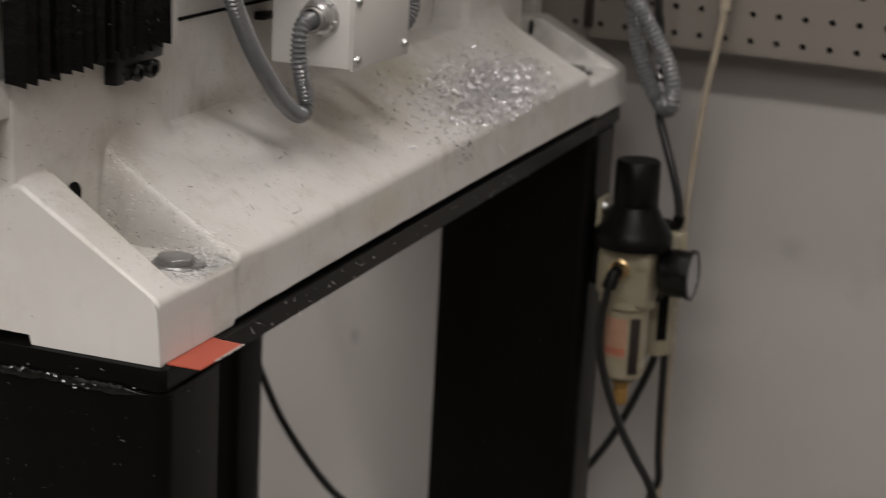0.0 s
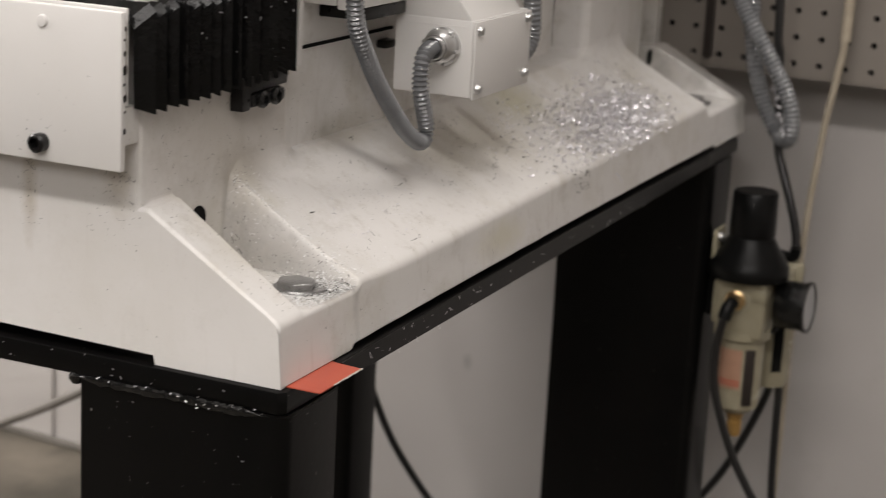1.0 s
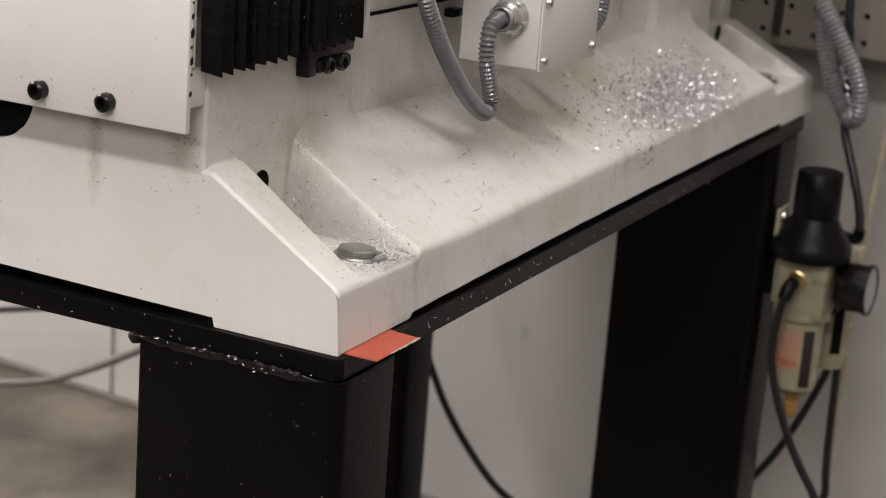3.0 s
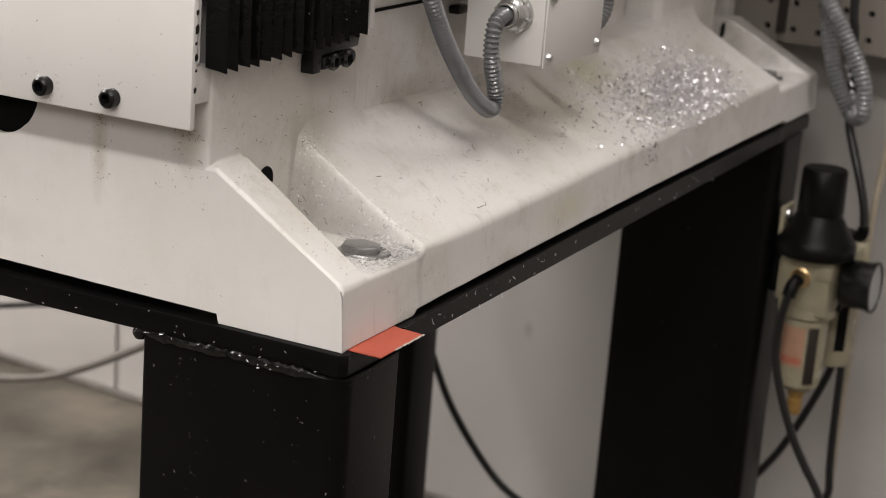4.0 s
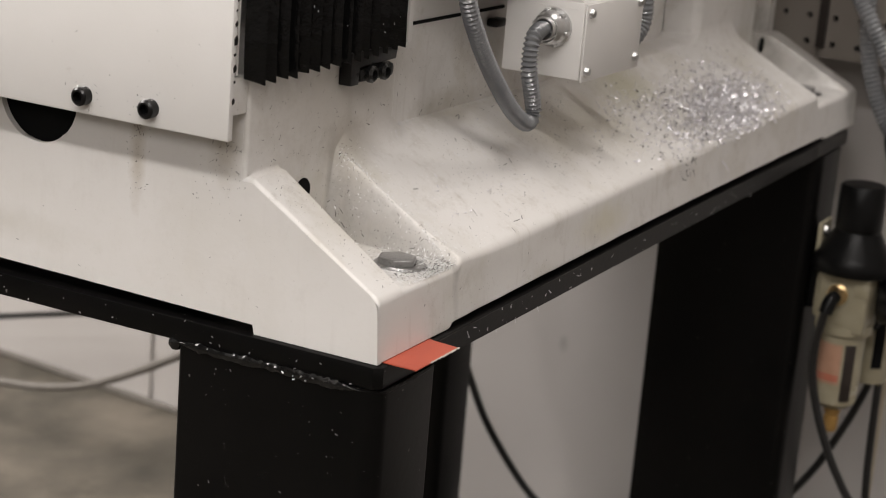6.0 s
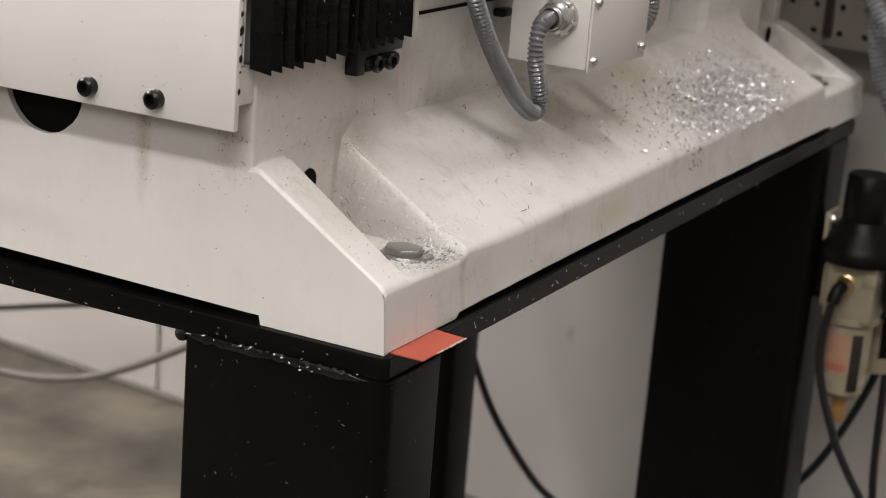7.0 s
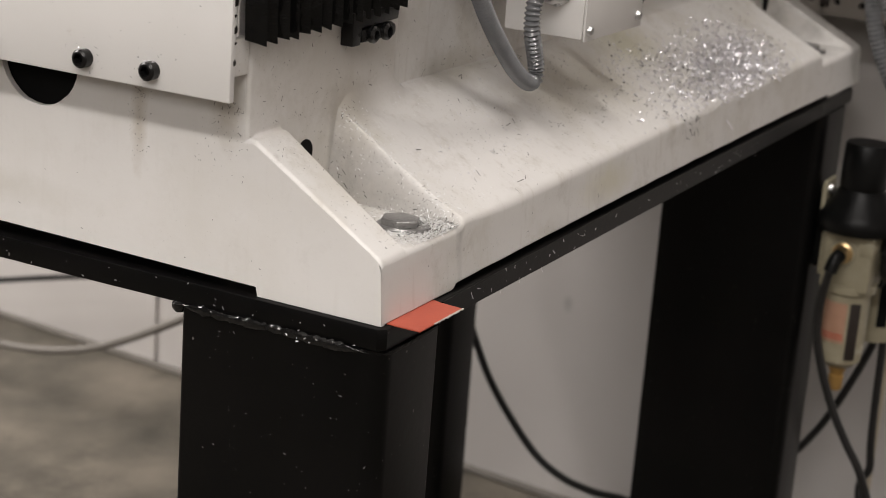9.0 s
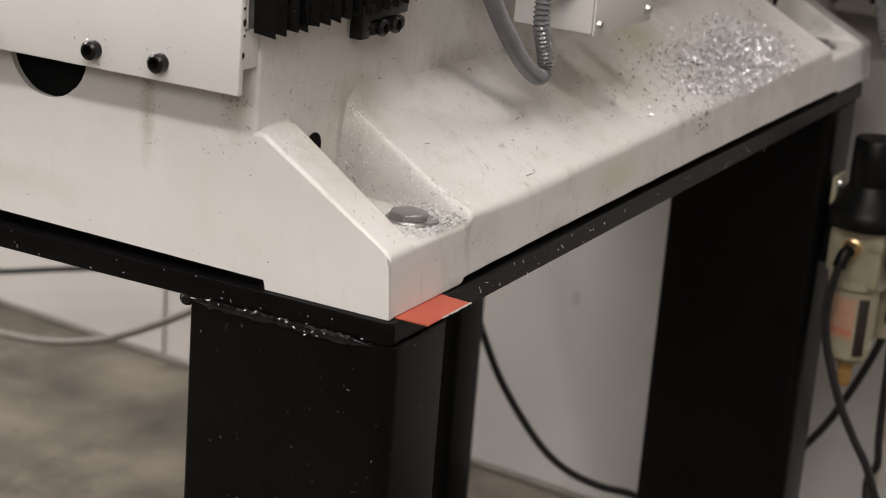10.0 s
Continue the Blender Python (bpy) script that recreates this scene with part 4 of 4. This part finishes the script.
def hoses():
    def hose(label, line, radius=0.0039, mat=HOSE, name="air_hose", cat="hose", group="hoses"):
        lo = min(line, key=lambda p: p[2])
        h = thing(name, *lo, label, cat, group)
        put("tubing", tube(line, radius, 0.004, 12), mat, h)

    x, y, z = EL
    hose("glossy black air hose hanging from the regulator inlet", [(x - 0.022, y + 0.004, z - 0.012), (0.762, -0.0285, B - 0.1744), (0.764, -0.0288, B - 0.2068), (0.766, -0.0386, B - 0.2434), (0.768, -0.0535, B - 0.2797), (0.77, -0.0675, B - 0.3051), (0.772, -0.0875, B - 0.3407), (0.79, -0.11, B - 0.43), (0.80, -0.11, 0.006)])
    hose("black air hose looping down from the second bowl", [(0.861, -0.0655, B - 0.214), (0.862, -0.067, B - 0.2371), (0.862, -0.0682, B - 0.2975), (0.862, -0.0699, B - 0.3382), (0.862, -0.0718, B - 0.3615), (0.862, -0.0648, B - 0.3807), (0.855, -0.07, B - 0.42), (0.85, -0.08, 0.006)])
    hose("black air hose crossing behind the stand leg", [(0.868, -0.0585, B - 0.214), (0.875, -0.0532, B - 0.2461), (0.875, -0.0272, B - 0.3121), (0.878, 0.001, B - 0.3621), (0.885, 0.06, B - 0.44), (0.89, 0.14, 0.006)])
    hose("black air hose dropping into the regulator elbow", [(0.895, -0.020, B + 0.24), (0.885, -0.0279, B + 0.1019), (0.885, -0.0309, B + 0.0815), (0.885, -0.0355, B + 0.03), (0.882, -0.0388, B - 0.0068), (0.878, -0.0463, B - 0.0273), (0.872, -0.0568, B - 0.0523), (0.868, -0.0655, B - 0.0772), (bx + 0.006, by - 0.0135, B - 0.0960)], 0.0042)
    h = thing("hanging_cord", 0.91, -0.062, 0.004, "thin tan cord hanging slack before the wall", "cord", "cords")
    put("strand", tube([(0.9084, -0.0870, B + 0.22), (0.9084, -0.0860, B + 0.105), (0.9089, -0.0810, B + 0.0577), (0.9095, -0.0749, B + 0.0175), (0.9099, -0.0712, B - 0.023), (0.9103, -0.0672, B - 0.0709), (0.9105, -0.0640, B - 0.150), (0.91, -0.062, B - 0.3), (0.91, -0.062, 0.004)], 0.0034, 0.004, 12), STRING, h)
    put("sheath", tube([(0.9084, -0.0868, B + 0.2), (0.9084, -0.0860, B + 0.105), (0.9085, -0.0856, B + 0.0945)], 0.0050, 0.003, 12), STRING, h, "thicker tan sheath")
    hose("black cable sagging behind the stand legs", [(0.888, 0.49, B - 0.016), (0.93, 0.50, B - 0.09), (0.95, 0.44, B - 0.270), (0.95, 0.4004, B - 0.3625), (0.95, 0.3706, B - 0.4158), (0.95, 0.3229, B - 0.4713), (0.95, 0.2857, B - 0.4952), (0.95, 0.2436, B - 0.5039), (0.95, 0.2032, B - 0.5032), (0.952, 0.16, B - 0.515), (0.955, 0.115, B - 0.54), (0.96, 0.07, B - 0.5617)], 0.0042, HOSE, "power_cable", "cable", "cables")
    hose("black cable running along the wall behind the stand", [(1.09, 1.70, B - 0.5617), (1.075, 1.36, B - 0.530), (1.0632, 1.1984, B - 0.4913), (1.0553, 1.1172, B - 0.4693), (1.0477, 1.0391, B - 0.4482), (1.03, 0.90, B - 0.41), (1.02, 0.78, B - 0.37)], 0.0042, HOSE, "power_cable", "cable", "cables")
    hose("dull grey cable sagging above the floor", [(0.9, 1.6, B - 0.561), (0.9, 1.22, B - 0.511), (0.9, 1.054, B - 0.5028), (0.9, 0.9627, B - 0.4925), (0.9, 0.8752, B - 0.4658), (0.9, 0.7595, B - 0.4049), (0.9, 0.66, B - 0.34), (0.9, 0.56, B - 0.25)], 0.005, GREY_CORD, "power_cable", "cable", "cables")


hoses()

# ---- swarf ----


def chip(verts, faces, rnd, p, normal, length, width, curl, lift):
    n = Vector(normal).normalized()
    a = rnd.uniform(0, 2 * math.pi)
    t = n.orthogonal().normalized()
    t = (t * math.cos(a) + n.cross(t) * math.sin(a)).normalized()
    s = n.cross(t)
    tilt = rnd.uniform(-lift, lift)
    s = (s * math.cos(tilt) + n * math.sin(tilt)).normalized()
    k0 = len(verts)
    seg = 3
    ang = 0.0
    q = Vector(p)
    rise = n * 0.00012
    for i in range(seg + 1):
        verts.append(q + rise + s * width / 2)
        verts.append(q + rise - s * width / 2)
        d = t * math.cos(ang) + n * math.sin(ang)
        q = q + d * (length / seg)
        ang += curl / seg
    for i in range(seg):
        a0 = k0 + 2 * i
        faces.append((a0, a0 + 1, a0 + 3, a0 + 2))


def swarf_object(name, verts, faces, material, label):
    me = bpy.data.meshes.new(name)
    me.from_pydata([tuple(v) for v in verts], [], faces)
    me.materials.append(material)
    return tagged(new(name, me), label, "metal chips", kind="stuff")


def slope_normal(x, y):
    e = 0.001
    dx = (base_top(x + e, y) - base_top(x - e, y)) / (2 * e)
    dy = (base_top(x, y + e) - base_top(x, max(y - e, 0))) / (2 * e)
    return Vector((-dx, -dy, 1)).normalized()


def swarf():
    rnd = random.Random(21)
    v, f = [], []
    k = 0
    while k < 4400:
        fine = k % 5 > 2
        u, w = rnd.gauss(0, 1), rnd.gauss(0, 1)
        x, y = 0.584 + 0.064 * u + 0.010 * w, 0.0212 + 0.003 * u + 0.020 * w
        if k % 5 == 0:
            x, y = 0.490 + 0.052 * u + 0.008 * w, 0.044 + 0.017 * w
        if not (0.36 < x < 0.735 and -0.0005 < y < 0.084):
            continue
        heap = math.exp(-(u * u + w * w) / 2.2) if k % 5 else 0.15
        y = max(y, 0.0005)
        z = B + base_top(x, y) + rnd.uniform(0, 0.0045) * heap
        nrm = slope_normal(x, y) + Vector((rnd.gauss(0, 0.35), rnd.gauss(0, 0.35), 0)) * heap
        if fine or k % 5 == 0:
            chip(v, f, rnd, (x, y, z), nrm, rnd.uniform(0.0007, 0.0028), rnd.uniform(0.0004, 0.0010), rnd.uniform(-0.4, 2.0), 0.9)
        else:
            chip(v, f, rnd, (x, y, z), nrm, rnd.uniform(0.0012, 0.0046), rnd.uniform(0.0008, 0.0022), rnd.uniform(-0.4, 2.6), 0.9)
        k += 1
    swarf_object("swarf_heap", v, f, ALU, "heap of bright curled aluminium chips on the apron")
    v, f = [], []

    def sliver(p, n, most=0.0055, lift=0.15):
        size = 0.0003 + most * rnd.random() ** 4.4
        chip(v, f, rnd, p, n, size, rnd.uniform(0.00014, 0.00028) + 0.05 * size * rnd.random(), rnd.uniform(-0.1, 0.5), lift)

    k = 0
    while k < 150:
        x, y = rnd.uniform(0.09, 0.56), rnd.uniform(0.003, 0.086)
        if rnd.random() < 0.25 + 2.2 * noise.noise((x * 24, y * 24, 4.4)):
            sliver((x, y, B + base_top(x, y)), slope_normal(x, y), 0.0058)
            k += 1
    for k in range(760):
        x, y = rnd.uniform(0.09, 0.56), rnd.uniform(0.003, 0.086)
        if rnd.random() < 0.4 + 1.6 * noise.noise((x * 18, y * 18, 9.1)):
            chip(v, f, rnd, (x, y, B + base_top(x, y)), slope_normal(x, y), rnd.uniform(0.0002, 0.0008), rnd.uniform(0.00016, 0.00034), 0.1, 0.1)
    for k in range(130):
        x, y = rnd.uniform(AX0 - 0.006, AX0 + 0.001), 0.004 + 0.08 * rnd.random() ** 0.8
        sliver((x, y, B + base_top(x, y)), slope_normal(x, y), 0.0022)
    for k in range(150):
        x, y = rnd.gauss(0.47, 0.045), rnd.gauss(0.045, 0.018)
        if 0.003 < y < 0.084:
            sliver((x, y, B + base_top(x, y)), slope_normal(x, y), 0.004)
    for k in range(60):
        x, y = rnd.gauss(0.352, 0.012), rnd.uniform(0.03, 0.085)
        sliver((x, y, B + base_top(x, y)), slope_normal(x, y), 0.006, 0.5)
    for k in range(150):
        x, y = rnd.uniform(0.27, 0.42), rnd.uniform(0.02, 0.09)
        sliver((x, y, B + base_top(x, y)), slope_normal(x, y), 0.004)
    for k in range(190):
        x, y = rnd.uniform(0.028, 0.092), rnd.uniform(0.004, 0.084)
        sliver((x, y, B + base_top(x, y)), slope_normal(x, y), 0.0036)
    for k in range(420):
        x, y = rnd.gauss(0.070, 0.014), abs(rnd.gauss(0.010, 0.018)) + 0.003
        if RX0 + 0.005 < x < AX0 - 0.005 and y < 0.07:
            chip(v, f, rnd, (x, y, B + base_top(x, y) + 0.0008), (rnd.gauss(0, 0.2), rnd.gauss(0, 0.2), 1), rnd.uniform(0.0005, 0.0024), rnd.uniform(0.0002, 0.00045), 0.4, 0.3)
    # dark chips in the heap stand in for the shaded gaps between chips
    for k in range(700):
        u, w = rnd.gauss(0, 1), rnd.gauss(0, 1)
        x, y = 0.562 + 0.070 * u + 0.008 * w, 0.026 + 0.021 * w
        if 0.38 < x < 0.73 and 0.001 < y < 0.082:
            chip(v, f, rnd, (x, y, B + base_top(x, y) + rnd.uniform(0.0, 0.002)), slope_normal(x, y), rnd.uniform(0.0008, 0.0030), rnd.uniform(0.0004, 0.0012), 0.8, 0.6)
    for k in range(60):
        x, y = rnd.uniform(0.004, 0.03), rnd.uniform(0.006, 0.084)
        sliver((x, y, B + base_top(x, y)), slope_normal(x, y), 0.002)
    for k in range(210):
        x, z = rnd.uniform(0.006, 0.30), 0.088 + 0.045 * rnd.random() ** 1.5
        sliver((x, (YP if x < 0.15 else YR) - 0.0002, B + z), (0, -1, 0), 0.0035)
    for k in range(46):
        x, y = rnd.gauss(0.091, 0.005), rnd.uniform(0.074, 0.0865)
        sliver((x, y, B + base_top(x, y)), slope_normal(x, y), 0.004)
    for k in range(34):
        x, z = rnd.gauss(0.4454, 0.010), rnd.uniform(0.024, 0.042)
        chip(v, f, rnd, (x, -0.0006, B + z), (0, -1, 0.3), rnd.uniform(0.0008, 0.0034), rnd.uniform(0.0005, 0.0013), 0.5, 0.5)

    def fleck(p, n):
        chip(v, f, rnd, p, n, 0.0003 + 0.0014 * rnd.random() ** 3, rnd.uniform(0.00018, 0.00034), 0.2, 0.2)

    for k in range(110):
        y = rnd.gauss(0.158, 0.0035) if k < 70 else rnd.gauss(0.104, 0.010)
        z = 0.058 + 0.046 * rnd.random() ** 0.6 if k < 70 else rnd.uniform(0.06, 0.10)
        if z < 0.030 + 0.6 * y or y > 0.12:
            fleck((-0.0002, y, B + z), (-1, 0, 0))
    for k in range(40):
        y = YP + 0.003 + abs(rnd.gauss(0, 0.010))
        sliver((-0.0002, y, B + 0.082 + 0.022 * rnd.random()), (-1, 0, 0), 0.0034)
    for k in range(46):
        y, z = rnd.choice((0.1352, 0.1790)) + rnd.gauss(0, 0.009), 0.117 + rnd.gauss(0.004, 0.008)
        if z > 0.109 and y > 0.092:
            fleck((-0.0207, y, B + z), (-1, 0, 0))
    for k in range(14):
        fleck((-0.0207, rnd.uniform(0.095, 0.3), B + rnd.uniform(0.11, 0.185)), (-1, 0, 0))
    for k in range(16):
        y = rnd.uniform(0.03, 0.4)
        fleck((-0.0002, y, B + rnd.uniform(0.012, 0.026 + 0.12 * y)), (-1, 0, 0))
    for k in range(60):
        x = rnd.uniform(0.02, 0.86)
        sliver((x, -0.0002, B + rnd.uniform(0.012, 0.032)), (0, -1, 0), 0.003)
    swarf_object("swarf_slivers", v, f, SLIVER, "scattered dark swarf slivers on the white casting")
    v, f = [], []
    k = 0
    while k < 2300:
        x, y = rnd.gauss(0.068, 0.02), abs(rnd.gauss(0.008, 0.018)) + 0.003
        if not (RX0 + 0.004 < x < AX0 - 0.004 and y < 0.08):
            continue
        chip(v, f, rnd, (x, y, B + base_top(x, y) + rnd.uniform(0, 0.001)), (rnd.gauss(0, 0.3), rnd.gauss(0, 0.3), 1), rnd.uniform(0.0004, 0.0024), rnd.uniform(0.00022, 0.0005), rnd.uniform(-0.3, 1.2), 0.6)
        k += 1
    for k in range(420):
        x, y = rnd.uniform(0.087, 0.20) if k < 260 else rnd.gauss(0.093, 0.003), rnd.uniform(0.004, 0.085)
        if k < 260 and rnd.random() < (x - 0.087) * 6:
            continue
        chip(v, f, rnd, (x, y, B + base_top(x, y)), slope_normal(x, y), rnd.uniform(0.0005, 0.002), rnd.uniform(0.0002, 0.0005), 0.5, 0.5)
    swarf_object("swarf_fines", v, f, FINE_SWARF, "fine pale swarf strewn round the bolt pocket")
    v, f = [], []
    for k in range(110):
        x, y = rnd.uniform(0.1, 0.26), rnd.gauss(0.04, 0.016)
        if 0.003 < y < 0.085:
            chip(v, f, rnd, (x, y, B + base_top(x, y)), slope_normal(x, y), rnd.uniform(0.0008, 0.0025), rnd.uniform(0.0003, 0.0007), rnd.uniform(-0.2, 1.2), 0.5)
    for k in range(60):
        x = rnd.uniform(0.06, 0.6)
        chip(v, f, rnd, (x, -0.0051, B - rnd.uniform(0.0005, 0.011)), (0, -1, 0.2), rnd.uniform(0.0006, 0.0035), rnd.uniform(0.0003, 0.0007), 0.4, 0.5)
    for k in range(110):
        x, z = -0.0040, rnd.uniform(0.28, 0.545)
        chip(v, f, rnd, (x, rnd.uniform(0.0, 0.105), z), (-1, 0, 0), 0.0003 + 0.0022 * rnd.random() ** 5, rnd.uniform(0.00022, 0.0004), 0.1, 0.2)
    for k in range(9):
        y = rnd.gauss(0.045, 0.022)
        if 0.0 < y < 0.12:
            chip(v, f, rnd, (-0.0068, y, B - 0.0145 + rnd.gauss(0, 0.0016)), (-1, 0, 0.4), rnd.uniform(0.0004, 0.0018), rnd.uniform(0.0003, 0.0006), 0.3, 0.6)
    for k in range(16):
        y = (0.1352, 0.1790)[k % 2]
        chip(v, f, rnd, (-0.0215 - 0.003 * rnd.random(), y + rnd.gauss(0, 0.0022), B + 0.1172 + 0.0049), (-0.3, 0, 1), rnd.uniform(0.0006, 0.0020), rnd.uniform(0.0003, 0.0007), 0.5, 0.5)
    for k in range(26):
        chip(v, f, rnd, (-0.0037, rnd.uniform(0.02, 0.4), B - rnd.uniform(0.001, 0.012)), (-1, 0, 0), rnd.uniform(0.0005, 0.002), 0.0005, 0.1, 0.2)
    for k in range(15):
        x = rnd.uniform(0.0, 0.15)
        chip(v, f, rnd, (x, YP - 0.0105, B + rnd.uniform(0.15, 0.185)), (0, -1, 0.3), rnd.uniform(0.0008, 0.0028), rnd.uniform(0.0003, 0.0006), 0.6, 0.5)
    swarf_object("swarf_flecks", v, f, ALU, "bright aluminium flecks on the bolt pocket and black parts")
    v, f = [], []
    for x, z in ((0.5194, 0.0262), (0.5215, 0.0255)):
        q = [Vector((x + 0.0010 * math.sin(h * 0.9), -0.0008 - 0.0014 * h, B + z - 0.0016 * h)) for h in range(5)]
        k0 = len(v)
        for c in q:
            v += [c - Vector((0.0016, 0, 0.0003)), c + Vector((0.0016, 0, -0.0003))]
        f += [(k0 + 2 * h, k0 + 2 * h + 1, k0 + 2 * h + 3, k0 + 2 * h + 2) for h in range(4)]
    for k in range(40):
        t = rnd.uniform(0, 1)
        chip(v, f, rnd, (0.858 - 0.0055 + 0.012 * t, -0.050 + 0.02 * t, B + 0.010 + 0.05 * t), (-0.8, -0.3, 0.5), rnd.uniform(0.002, 0.005), 0.0012, 1.2, 0.8)
    swarf_object("swarf_curls", v, f, ALU, "loose bright aluminium curls clinging to the lip and conduit")


swarf()
